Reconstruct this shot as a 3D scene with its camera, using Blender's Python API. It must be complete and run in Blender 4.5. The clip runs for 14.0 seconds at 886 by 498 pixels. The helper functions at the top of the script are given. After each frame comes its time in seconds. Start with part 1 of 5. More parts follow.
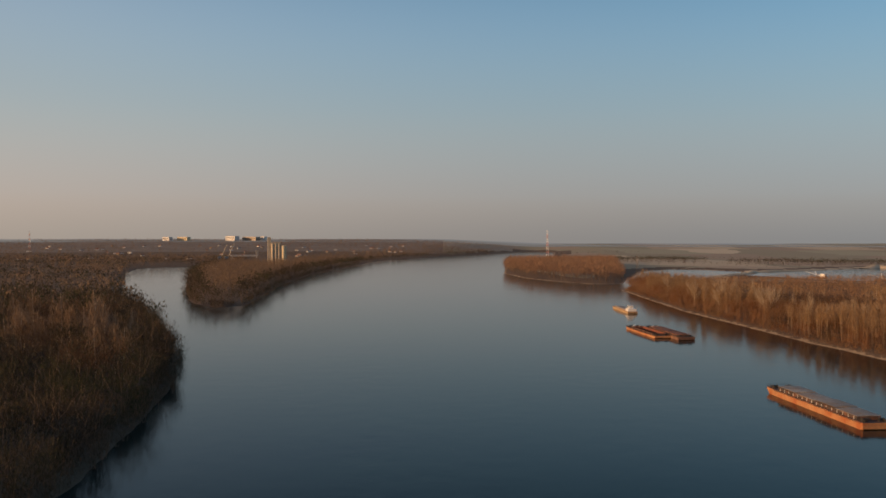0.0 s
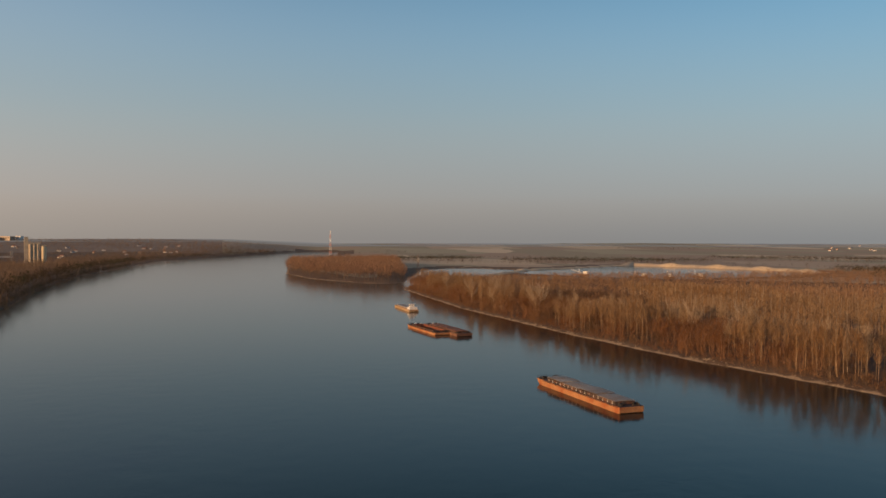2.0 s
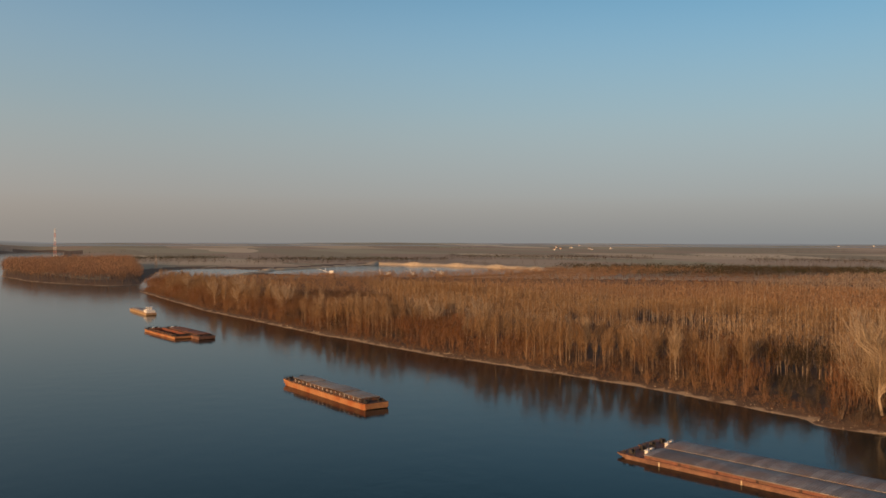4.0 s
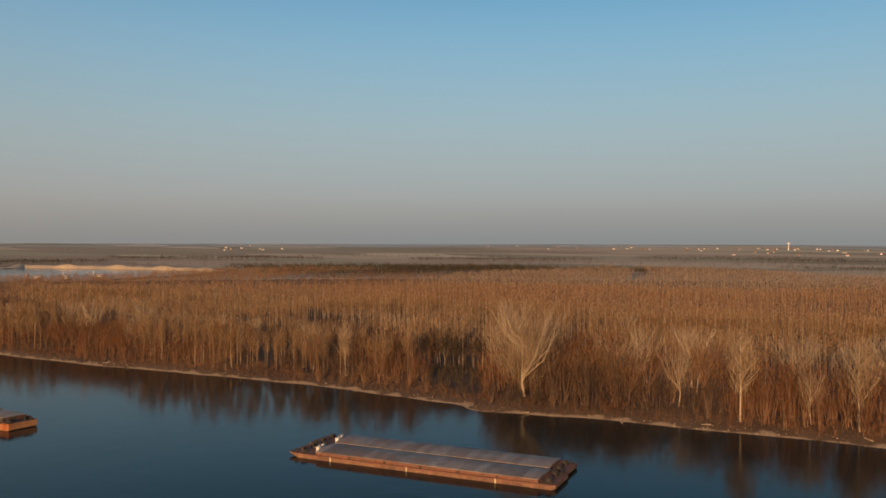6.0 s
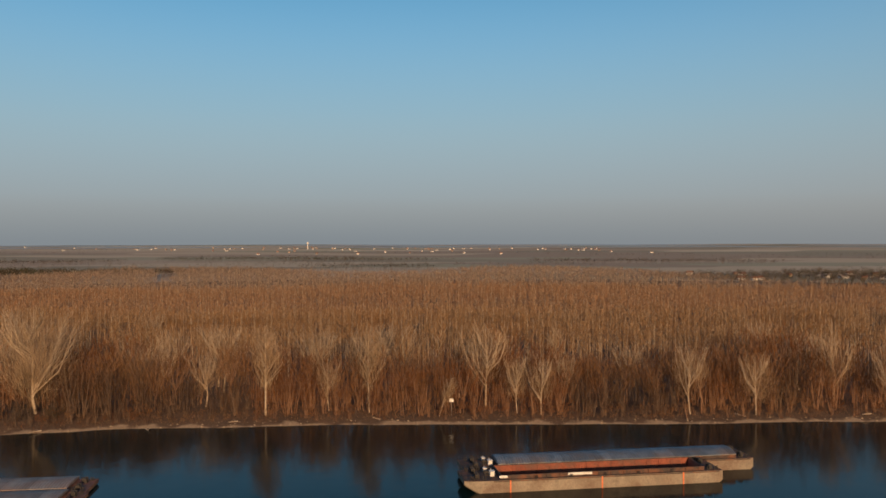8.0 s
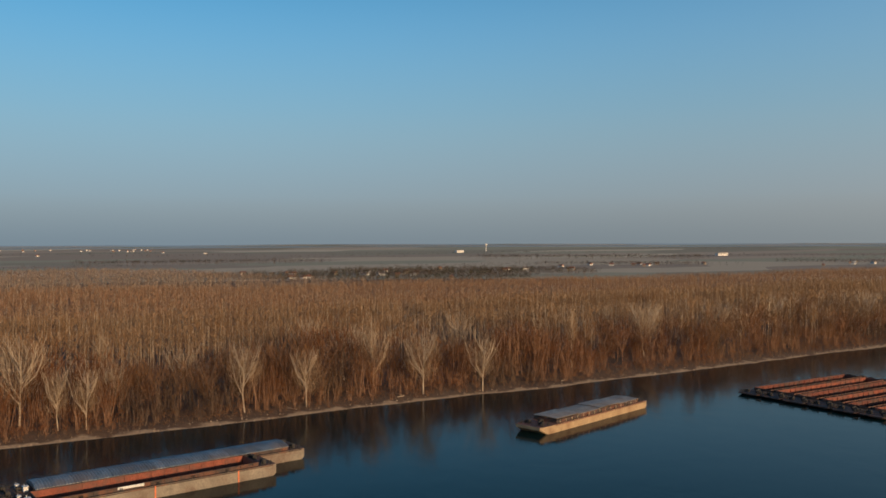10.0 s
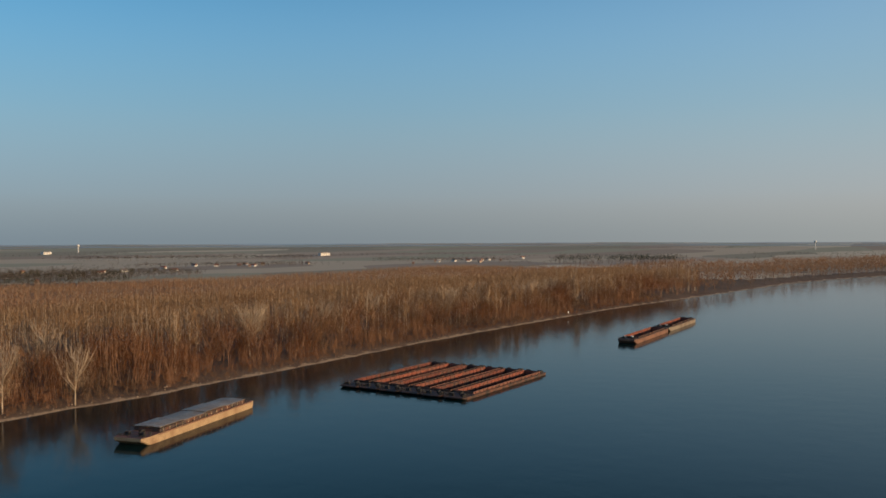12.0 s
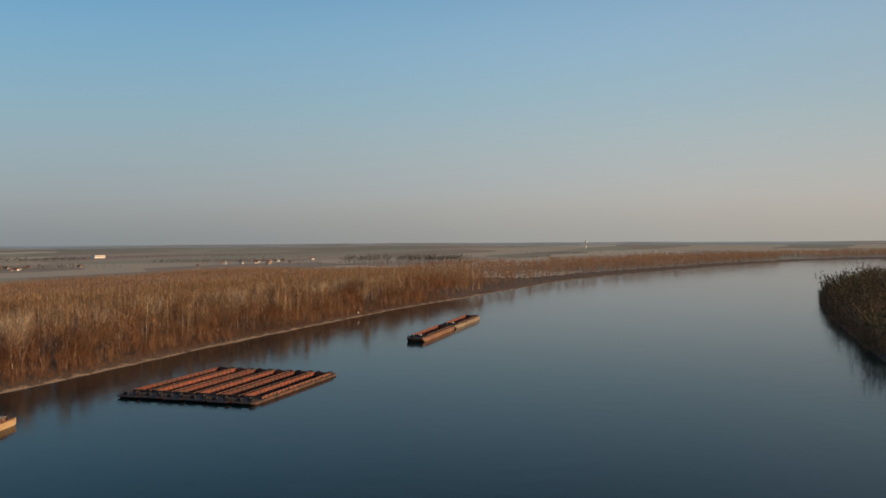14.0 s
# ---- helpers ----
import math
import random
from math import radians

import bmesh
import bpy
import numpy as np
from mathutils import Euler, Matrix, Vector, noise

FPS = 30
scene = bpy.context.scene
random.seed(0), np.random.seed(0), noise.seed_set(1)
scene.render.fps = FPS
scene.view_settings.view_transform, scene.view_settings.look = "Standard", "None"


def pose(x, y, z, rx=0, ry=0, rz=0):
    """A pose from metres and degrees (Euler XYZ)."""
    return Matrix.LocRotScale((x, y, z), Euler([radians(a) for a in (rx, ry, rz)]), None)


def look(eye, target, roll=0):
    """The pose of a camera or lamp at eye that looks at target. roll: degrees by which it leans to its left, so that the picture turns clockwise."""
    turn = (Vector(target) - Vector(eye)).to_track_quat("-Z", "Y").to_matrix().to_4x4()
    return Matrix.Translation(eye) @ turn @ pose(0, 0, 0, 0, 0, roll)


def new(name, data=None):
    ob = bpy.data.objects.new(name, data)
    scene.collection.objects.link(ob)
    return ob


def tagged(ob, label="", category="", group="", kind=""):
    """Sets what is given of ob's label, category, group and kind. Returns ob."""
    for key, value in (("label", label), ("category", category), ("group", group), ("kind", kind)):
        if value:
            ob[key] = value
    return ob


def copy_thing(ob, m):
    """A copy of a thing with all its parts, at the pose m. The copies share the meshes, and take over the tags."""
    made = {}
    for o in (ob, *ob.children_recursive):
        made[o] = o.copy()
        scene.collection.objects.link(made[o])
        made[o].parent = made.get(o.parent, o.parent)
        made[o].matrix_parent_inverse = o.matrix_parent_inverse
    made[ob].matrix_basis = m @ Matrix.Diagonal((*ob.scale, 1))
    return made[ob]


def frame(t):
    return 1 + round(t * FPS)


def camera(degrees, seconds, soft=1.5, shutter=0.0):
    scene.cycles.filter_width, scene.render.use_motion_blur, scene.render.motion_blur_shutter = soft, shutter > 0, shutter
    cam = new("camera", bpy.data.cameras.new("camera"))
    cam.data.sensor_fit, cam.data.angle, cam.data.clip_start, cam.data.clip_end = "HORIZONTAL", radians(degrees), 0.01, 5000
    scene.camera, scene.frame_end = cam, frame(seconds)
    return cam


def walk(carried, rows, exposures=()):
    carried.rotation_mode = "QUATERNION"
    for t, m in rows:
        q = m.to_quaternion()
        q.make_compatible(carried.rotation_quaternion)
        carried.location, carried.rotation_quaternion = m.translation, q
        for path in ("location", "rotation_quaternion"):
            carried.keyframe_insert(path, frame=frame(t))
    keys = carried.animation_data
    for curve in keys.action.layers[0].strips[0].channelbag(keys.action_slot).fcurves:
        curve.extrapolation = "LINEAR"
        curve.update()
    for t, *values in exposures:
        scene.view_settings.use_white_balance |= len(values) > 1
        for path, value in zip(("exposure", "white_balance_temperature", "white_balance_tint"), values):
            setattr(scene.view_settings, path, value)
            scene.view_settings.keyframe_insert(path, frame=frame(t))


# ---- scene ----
# ---------------------------------------------------------------- camera
cam = camera(55.18, 14.0, soft=1.6)
EYE_Z = 60.0
PATH = [  # seconds, yaw, pitch, roll: the camera hovers and turns to its right
    (0.0, 0.0, -0.66, -0.02), (0.5, -3.24, -0.67, -0.01), (1.0, -7.34, -0.66, -0.01), (1.5, -11.25, -0.66, -0.05),
    (2.0, -14.59, -0.66, -0.05), (2.5, -18.84, -0.68, -0.12), (5.0, -41.14, -0.64, -0.12), (5.5, -46.87, -0.62, -0.15),
    (6.0, -53.56, -0.60, -0.13), (6.5, -60.57, -0.60, -0.09), (7.0, -68.70, -0.57, 0.0), (7.5, -76.79, -0.57, 0.08),
    (8.0, -84.81, -0.58, 0.11), (8.5, -92.71, -0.58, 0.12), (11.0, -127.57, -0.64, 0.19), (11.5, -134.08, -0.65, 0.16),
    (12.0, -140.49, -0.66, 0.21), (12.5, -146.71, -0.67, 0.24), (13.0, -152.70, -0.68, 0.29), (13.5, -154.38, -0.68, 0.36),
    (14.0, -154.63, -0.67, 0.35)]
walk(cam, [(t, pose(0, 0, EYE_Z, 90 + p, r, a)) for t, a, p, r in PATH],
     exposures=[(0.0, -0.06, 6600, 10), (2.5, -0.05, 6750, 10), (5.0, 0.0, 6900, 10), (7.5, -0.02, 6500, 8), (8.5, -0.09, 5950, 4), (11.0, -0.08, 5300, -4), (12.5, -0.03, 5400, -2), (14.0, 0.04, 5800, 1)])

# ---------------------------------------------------------------- light
SUN_YAW, SUN_UP = 109.0, 10.0          # the low evening sun stands over the near bank
sun_way = Vector((-math.sin(radians(SUN_YAW)) * math.cos(radians(SUN_UP)),
                  math.cos(radians(SUN_YAW)) * math.cos(radians(SUN_UP)), math.sin(radians(SUN_UP))))
sun = new("sun", bpy.data.lights.new("sun", "SUN"))
sun.data.energy, sun.data.angle, sun.data.color = 4.8, radians(0.6), (1.0, 0.59, 0.30)
sun.matrix_world = look((0, 0, 300), Vector((0, 0, 300)) - sun_way)

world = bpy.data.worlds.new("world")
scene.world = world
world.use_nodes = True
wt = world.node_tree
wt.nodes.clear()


def link(tree, a, b):
    tree.links.new(a, b)


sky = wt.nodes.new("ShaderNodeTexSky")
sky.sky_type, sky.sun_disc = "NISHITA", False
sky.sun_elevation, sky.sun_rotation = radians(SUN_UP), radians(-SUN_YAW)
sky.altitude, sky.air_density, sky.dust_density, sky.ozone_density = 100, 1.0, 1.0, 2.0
sky_way = wt.nodes.new("ShaderNodeTexCoord")
sky_xyz = wt.nodes.new("ShaderNodeSeparateXYZ")
link(wt, sky_way.outputs["Generated"], sky_xyz.inputs[0])


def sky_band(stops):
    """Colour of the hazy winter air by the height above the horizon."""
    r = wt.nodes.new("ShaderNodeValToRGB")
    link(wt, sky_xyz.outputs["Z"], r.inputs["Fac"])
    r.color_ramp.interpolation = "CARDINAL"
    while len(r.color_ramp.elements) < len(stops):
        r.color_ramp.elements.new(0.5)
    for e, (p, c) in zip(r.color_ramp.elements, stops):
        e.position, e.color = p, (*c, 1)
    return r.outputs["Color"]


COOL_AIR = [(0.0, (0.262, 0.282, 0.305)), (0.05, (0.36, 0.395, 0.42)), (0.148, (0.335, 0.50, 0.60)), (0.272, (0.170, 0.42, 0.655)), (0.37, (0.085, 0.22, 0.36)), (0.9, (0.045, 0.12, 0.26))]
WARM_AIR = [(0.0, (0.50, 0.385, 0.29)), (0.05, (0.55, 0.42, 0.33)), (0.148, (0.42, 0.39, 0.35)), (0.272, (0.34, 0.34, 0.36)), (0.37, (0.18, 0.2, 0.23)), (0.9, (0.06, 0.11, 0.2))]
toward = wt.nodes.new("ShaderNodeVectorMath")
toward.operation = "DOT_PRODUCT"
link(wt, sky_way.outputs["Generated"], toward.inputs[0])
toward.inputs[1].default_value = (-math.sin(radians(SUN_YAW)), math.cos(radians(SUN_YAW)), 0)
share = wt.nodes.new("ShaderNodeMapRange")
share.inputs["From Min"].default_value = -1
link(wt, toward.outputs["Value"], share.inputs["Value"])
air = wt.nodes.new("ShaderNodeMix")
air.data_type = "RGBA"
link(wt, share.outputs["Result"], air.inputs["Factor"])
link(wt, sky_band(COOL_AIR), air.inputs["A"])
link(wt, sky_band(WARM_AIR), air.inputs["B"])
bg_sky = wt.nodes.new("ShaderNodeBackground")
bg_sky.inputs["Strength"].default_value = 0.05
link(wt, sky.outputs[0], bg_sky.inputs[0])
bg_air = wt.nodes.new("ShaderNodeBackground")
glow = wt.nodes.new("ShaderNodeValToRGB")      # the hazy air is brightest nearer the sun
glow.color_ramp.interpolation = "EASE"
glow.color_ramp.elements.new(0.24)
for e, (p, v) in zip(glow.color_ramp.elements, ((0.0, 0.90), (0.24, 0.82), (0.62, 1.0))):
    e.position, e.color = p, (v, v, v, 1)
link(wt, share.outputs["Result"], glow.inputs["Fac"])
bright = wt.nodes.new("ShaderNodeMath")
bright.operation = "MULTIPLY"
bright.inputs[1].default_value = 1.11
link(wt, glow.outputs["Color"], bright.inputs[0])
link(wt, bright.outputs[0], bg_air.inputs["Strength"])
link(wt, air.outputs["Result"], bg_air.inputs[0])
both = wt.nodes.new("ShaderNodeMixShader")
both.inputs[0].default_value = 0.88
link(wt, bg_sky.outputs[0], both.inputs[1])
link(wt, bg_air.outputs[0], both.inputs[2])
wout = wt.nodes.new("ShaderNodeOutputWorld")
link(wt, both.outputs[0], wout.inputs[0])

# ---------------------------------------------------------------- materials


def material(name, dark, light, rough=0.8, size=1.0, fine=0.1, bump=0.3, metal=0.0, third=None, third_size=20.0, spec=0.5, island=0.0, piece=0.0):
    """A surface of two tones mixed by coarse and fine noise in metres, with a third tone in larger patches."""
    m = bpy.data.materials.new(name)
    m.use_nodes = True
    nt = m.node_tree
    b = nt.nodes["Principled BSDF"]
    geo = nt.nodes.new("ShaderNodeNewGeometry")

    def noise_of(scale, detail=4.0, rough_=0.6):
        n = nt.nodes.new("ShaderNodeTexNoise")
        n.inputs["Scale"].default_value, n.inputs["Detail"].default_value, n.inputs["Roughness"].default_value = 1.0 / scale, detail, rough_
        link(nt, geo.outputs["Position"], n.inputs["Vector"])
        return n

    def mix(fac, a, c):
        x = nt.nodes.new("ShaderNodeMix")
        x.data_type = "RGBA"
        link(nt, fac, x.inputs["Factor"])
        for sock, v in ((x.inputs["A"], a), (x.inputs["B"], c)):
            if isinstance(v, tuple):
                sock.default_value = (*v, 1)
            else:
                link(nt, v, sock)
        return x.outputs["Result"]

    def ramp(src, lo, hi):
        r = nt.nodes.new("ShaderNodeMapRange")
        r.inputs["From Min"].default_value, r.inputs["From Max"].default_value = lo, hi
        link(nt, src, r.inputs["Value"])
        return r.outputs["Result"]

    n1, n2 = noise_of(size), noise_of(fine, 3.0)
    col = mix(ramp(n1.outputs["Fac"], 0.32, 0.68), dark, light)
    if third:
        n3 = noise_of(third_size, 5.0)
        col = mix(ramp(n3.outputs["Fac"], 0.46, 0.62), col, third)
    hsv = nt.nodes.new("ShaderNodeHueSaturation")
    add = ramp(n2.outputs["Fac"], 0.2, 0.8)
    v = nt.nodes.new("ShaderNodeMapRange")
    v.inputs["To Min"].default_value, v.inputs["To Max"].default_value = 0.72, 1.28
    link(nt, add, v.inputs["Value"])
    val = v.outputs["Result"]
    if island:
        w = nt.nodes.new("ShaderNodeMapRange")
        w.inputs["To Min"].default_value, w.inputs["To Max"].default_value = 1 - island, 1 + island
        link(nt, geo.outputs["Random Per Island"], w.inputs["Value"])
        mul = nt.nodes.new("ShaderNodeMath")
        mul.operation = "MULTIPLY"
        link(nt, val, mul.inputs[0])
        link(nt, w.outputs["Result"], mul.inputs[1])
        val = mul.outputs[0]
    if piece:
        info = nt.nodes.new("ShaderNodeObjectInfo")
        w = nt.nodes.new("ShaderNodeMapRange")
        w.inputs["To Min"].default_value, w.inputs["To Max"].default_value = 1 - piece, 1 + piece
        link(nt, info.outputs["Random"], w.inputs["Value"])
        mul = nt.nodes.new("ShaderNodeMath")
        mul.operation = "MULTIPLY"
        link(nt, val, mul.inputs[0])
        link(nt, w.outputs["Result"], mul.inputs[1])
        val = mul.outputs[0]
    link(nt, val, hsv.inputs["Value"])
    link(nt, col, hsv.inputs["Color"])
    link(nt, hsv.outputs["Color"], b.inputs["Base Color"])
    b.inputs["Roughness"].default_value, b.inputs["Metallic"].default_value = rough, metal
    b.inputs["Specular IOR Level"].default_value = spec
    if bump:
        bp = nt.nodes.new("ShaderNodeBump")
        bp.inputs["Strength"].default_value, bp.inputs["Distance"].default_value = bump, fine
        link(nt, n2.outputs["Fac"], bp.inputs["Height"])
        link(nt, bp.outputs["Normal"], b.inputs["Normal"])
    return m


def water_material(name, base, wave, rough):
    m = bpy.data.materials.new(name)
    m.use_nodes = True
    nt = m.node_tree
    b = nt.nodes["Principled BSDF"]
    b.inputs["Base Color"].default_value = (*base, 1)
    b.inputs["IOR"].default_value = 1.165
    geo = nt.nodes.new("ShaderNodeNewGeometry")
    heights = []
    for scale, detail in ((1.6, 3.0), (9.0, 2.0)):
        n = nt.nodes.new("ShaderNodeTexNoise")
        n.inputs["Scale"].default_value, n.inputs["Detail"].default_value = 1 / scale, detail
        link(nt, geo.outputs["Position"], n.inputs["Vector"])
        heights.append(n.outputs["Fac"])
    # slicks: long patches where the surface is calmer
    stretch = nt.nodes.new("ShaderNodeMapping")
    stretch.inputs["Scale"].default_value = (1 / 45, 1 / 120, 1)
    link(nt, geo.outputs["Position"], stretch.inputs["Vector"])
    slick = nt.nodes.new("ShaderNodeTexNoise")
    slick.inputs["Scale"].default_value, slick.inputs["Detail"].default_value, slick.inputs["Distortion"].default_value = 1.0, 5.0, 1.2
    link(nt, stretch.outputs[0], slick.inputs["Vector"])
    calm = nt.nodes.new("ShaderNodeMapRange")
    calm.inputs["From Min"].default_value, calm.inputs["From Max"].default_value = 0.38, 0.66
    calm.inputs["To Min"].default_value, calm.inputs["To Max"].default_value = wave * 0.55, wave * 1.25
    link(nt, slick.outputs["Fac"], calm.inputs["Value"])
    b1 = nt.nodes.new("ShaderNodeBump")
    b1.inputs["Distance"].default_value = 0.12
    link(nt, calm.outputs["Result"], b1.inputs["Strength"])
    link(nt, heights[0], b1.inputs["Height"])
    b2 = nt.nodes.new("ShaderNodeBump")
    b2.inputs["Distance"].default_value = 0.25
    link(nt, calm.outputs["Result"], b2.inputs["Strength"])
    link(nt, heights[1], b2.inputs["Height"])
    link(nt, b1.outputs["Normal"], b2.inputs["Normal"])
    link(nt, b2.outputs["Normal"], b.inputs["Normal"])
    b.inputs["Roughness"].default_value = rough
    return m


WATER = water_material("river_water", (0.004, 0.0165, 0.0165), 0.21, 0.10)
SOIL = material("floodplain_soil", (0.075, 0.045, 0.027), (0.145, 0.085, 0.045), 0.95, 14, 1.1, 0.5, third=(0.13, 0.085, 0.05), third_size=60)


def add_gravel(m, top, dark, light):
    """Gravel and dry mud on the foot of the banks, up to a wavering height above the water."""
    nt = m.node_tree
    b = nt.nodes["Principled BSDF"]
    soil = b.inputs["Base Color"].links[0].from_socket
    geo = nt.nodes.new("ShaderNodeNewGeometry")
    xyz = nt.nodes.new("ShaderNodeSeparateXYZ")
    link(nt, geo.outputs["Position"], xyz.inputs[0])
    n1, n2 = nt.nodes.new("ShaderNodeTexNoise"), nt.nodes.new("ShaderNodeTexNoise")
    for n, size in ((n1, 9.0), (n2, 0.8)):
        n.inputs["Scale"].default_value, n.inputs["Detail"].default_value = 1 / size, 5
        link(nt, geo.outputs["Position"], n.inputs["Vector"])
    high = nt.nodes.new("ShaderNodeMath")
    high.operation = "MULTIPLY_ADD"
    link(nt, n1.outputs["Fac"], high.inputs[0])
    high.inputs[1].default_value, high.inputs[2].default_value = -2.4, 1.2
    total = nt.nodes.new("ShaderNodeMath")
    link(nt, high.outputs[0], total.inputs[0])
    link(nt, xyz.outputs["Z"], total.inputs[1])
    r = nt.nodes.new("ShaderNodeMapRange")
    r.inputs["From Min"].default_value, r.inputs["From Max"].default_value = top - 0.15, top + 0.15
    r.inputs["To Min"].default_value, r.inputs["To Max"].default_value = 1, 0
    link(nt, total.outputs[0], r.inputs["Value"])
    stones, out = nt.nodes.new("ShaderNodeMix"), nt.nodes.new("ShaderNodeMix")
    for x in (stones, out):
        x.data_type = "RGBA"
    link(nt, n2.outputs["Fac"], stones.inputs["Factor"])
    stones.inputs["A"].default_value, stones.inputs["B"].default_value = (*dark, 1), (*light, 1)
    east = nt.nodes.new("ShaderNodeMapRange")
    east.inputs["From Min"].default_value, east.inputs["From Max"].default_value = 40, 80
    link(nt, xyz.outputs["X"], east.inputs["Value"])
    both_ = nt.nodes.new("ShaderNodeMath")
    both_.operation = "MULTIPLY"
    link(nt, r.outputs["Result"], both_.inputs[0])
    link(nt, east.outputs["Result"], both_.inputs[1])
    link(nt, both_.outputs[0], out.inputs["Factor"])
    link(nt, soil, out.inputs["A"])
    link(nt, stones.outputs["Result"], out.inputs["B"])
    link(nt, out.outputs["Result"], b.inputs["Base Color"])


add_gravel(SOIL, 0.36, (0.20, 0.135, 0.08), (0.52, 0.385, 0.24))


def field_material():
    """Long narrow fields: stubble, dry grass, ploughed soil and winter wheat side by side."""
    m = material("farm_fields", (0.30, 0.24, 0.17), (0.38, 0.31, 0.22), 0.95, 90, 6, 0.1)
    nt = m.node_tree
    b = nt.nodes["Principled BSDF"]
    grain = b.inputs["Base Color"].links[0].from_socket
    geo = nt.nodes.new("ShaderNodeNewGeometry")
    warp = nt.nodes.new("ShaderNodeTexNoise")
    warp.inputs["Scale"].default_value = 1 / 700
    link(nt, geo.outputs["Position"], warp.inputs["Vector"])
    shift = nt.nodes.new("ShaderNodeVectorMath")
    shift.operation = "MULTIPLY_ADD"
    shift.inputs[1].default_value = (220, 220, 0)
    link(nt, warp.outputs["Color"], shift.inputs[0])
    link(nt, geo.outputs["Position"], shift.inputs[2])
    lay = nt.nodes.new("ShaderNodeMapping")
    lay.inputs["Rotation"].default_value = (0, 0, radians(14))
    lay.inputs["Scale"].default_value = (1 / 230, 1 / 640, 0.0)
    link(nt, shift.outputs[0], lay.inputs["Vector"])
    cells = nt.nodes.new("ShaderNodeTexVoronoi")
    cells.voronoi_dimensions, cells.distance = "2D", "CHEBYCHEV"
    cells.inputs["Scale"].default_value = 1.0
    cells.inputs["Randomness"].default_value = 0.75
    link(nt, lay.outputs[0], cells.inputs["Vector"])
    pick = nt.nodes.new("ShaderNodeSeparateColor")
    link(nt, cells.outputs["Color"], pick.inputs[0])
    crops = nt.nodes.new("ShaderNodeValToRGB")
    crops.color_ramp.interpolation = "CONSTANT"
    tones = ((0.0, (0.34, 0.25, 0.165)), (0.2, (0.55, 0.43, 0.275)), (0.42, (0.29, 0.25, 0.155)), (0.6, (0.45, 0.335, 0.22)), (0.8, (0.36, 0.325, 0.20)), (0.93, (0.64, 0.52, 0.34)))
    while len(crops.color_ramp.elements) < len(tones):
        crops.color_ramp.elements.new(0.5)
    for e, (p, c) in zip(crops.color_ramp.elements, tones):
        e.position, e.color = p, (*c, 1)
    link(nt, pick.outputs[0], crops.inputs["Fac"])
    x = nt.nodes.new("ShaderNodeMix")
    x.data_type = "RGBA"
    x.inputs["Factor"].default_value = 0.82
    link(nt, grain, x.inputs["A"])
    link(nt, crops.outputs["Color"], x.inputs["B"])
    link(nt, x.outputs["Result"], b.inputs["Base Color"])
    return m


FIELD = field_material()
FIELD_DARK = material("hill_soil", (0.16, 0.125, 0.095), (0.24, 0.185, 0.14), 0.95, 70, 6, 0.1)
SAND = material("pale_sand", (0.42, 0.33, 0.22), (0.62, 0.5, 0.34), 0.95, 6.0, 0.7, 0.4)
PEBBLE = material("pale_stone", (0.28, 0.21, 0.14), (0.52, 0.41, 0.28), 0.9, 2.0, 0.2, 0.4, island=0.3)
PEBBLE_DARK = material("brown_stone", (0.12, 0.085, 0.055), (0.26, 0.19, 0.125), 0.9, 2.0, 0.2, 0.4, island=0.3)
BARK_PALE = material("pale_bark", (0.34, 0.26, 0.18), (0.58, 0.47, 0.34), 0.9, 1.5, 0.3, 0.5)
BARK_TAN = material("tan_bark", (0.23, 0.155, 0.095), (0.40, 0.29, 0.185), 0.9, 1.5, 0.3, 0.5)
BARK_RUST = material("russet_bark", (0.19, 0.105, 0.06), (0.32, 0.19, 0.115), 0.9, 1.5, 0.3, 0.5)
BARK_DARK = material("brown_bark", (0.10, 0.065, 0.045), (0.2, 0.14, 0.095), 0.9, 1.5, 0.3, 0.5)


def twigs_of(name, dark, light, third):
    """Fine bare twigs: round and thin, so that light reaches them from all sides."""
    m = material(name, tuple(0.88 * c for c in dark), tuple(1.1 * c for c in light), 0.95, 6, 2.0, 0.0, third=third, third_size=45, spec=0.1, island=0.2)
    nt = m.node_tree
    b = nt.nodes["Principled BSDF"]
    colour = b.inputs["Base Color"].links[0].from_socket
    thin = nt.nodes.new("ShaderNodeBsdfTranslucent")
    link(nt, colour, thin.inputs["Color"])
    both_ = nt.nodes.new("ShaderNodeMixShader")
    both_.inputs[0].default_value = 0.38
    link(nt, b.outputs[0], both_.inputs[1])
    link(nt, thin.outputs[0], both_.inputs[2])
    link(nt, both_.outputs[0], nt.nodes["Material Output"].inputs["Surface"])
    return m


TWIG_TAN = twigs_of("tan_twigs", (0.25, 0.15, 0.078), (0.40, 0.262, 0.14), (0.31, 0.18, 0.085))
TWIG_PALE = twigs_of("pale_twigs", (0.33, 0.235, 0.14), (0.48, 0.36, 0.23), (0.40, 0.28, 0.17))
TWIG_ORANGE = twigs_of("orange_twigs", (0.25, 0.14, 0.075), (0.37, 0.215, 0.12), (0.32, 0.20, 0.115))
TWIG_RUST = twigs_of("rust_twigs", (0.14, 0.060, 0.026), (0.27, 0.125, 0.055), (0.27, 0.155, 0.075))
TWIG_UMBER = twigs_of("umber_twigs", (0.085, 0.048, 0.03), (0.16, 0.09, 0.052), (0.12, 0.075, 0.045))
# besides dark woods, stands in for shade on near bank, glade and spit
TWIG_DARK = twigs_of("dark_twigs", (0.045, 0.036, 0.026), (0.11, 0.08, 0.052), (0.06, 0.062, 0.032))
TWIG_GREY = twigs_of("grey_twigs", (0.21, 0.155, 0.115), (0.33, 0.25, 0.19), (0.28, 0.19, 0.13))
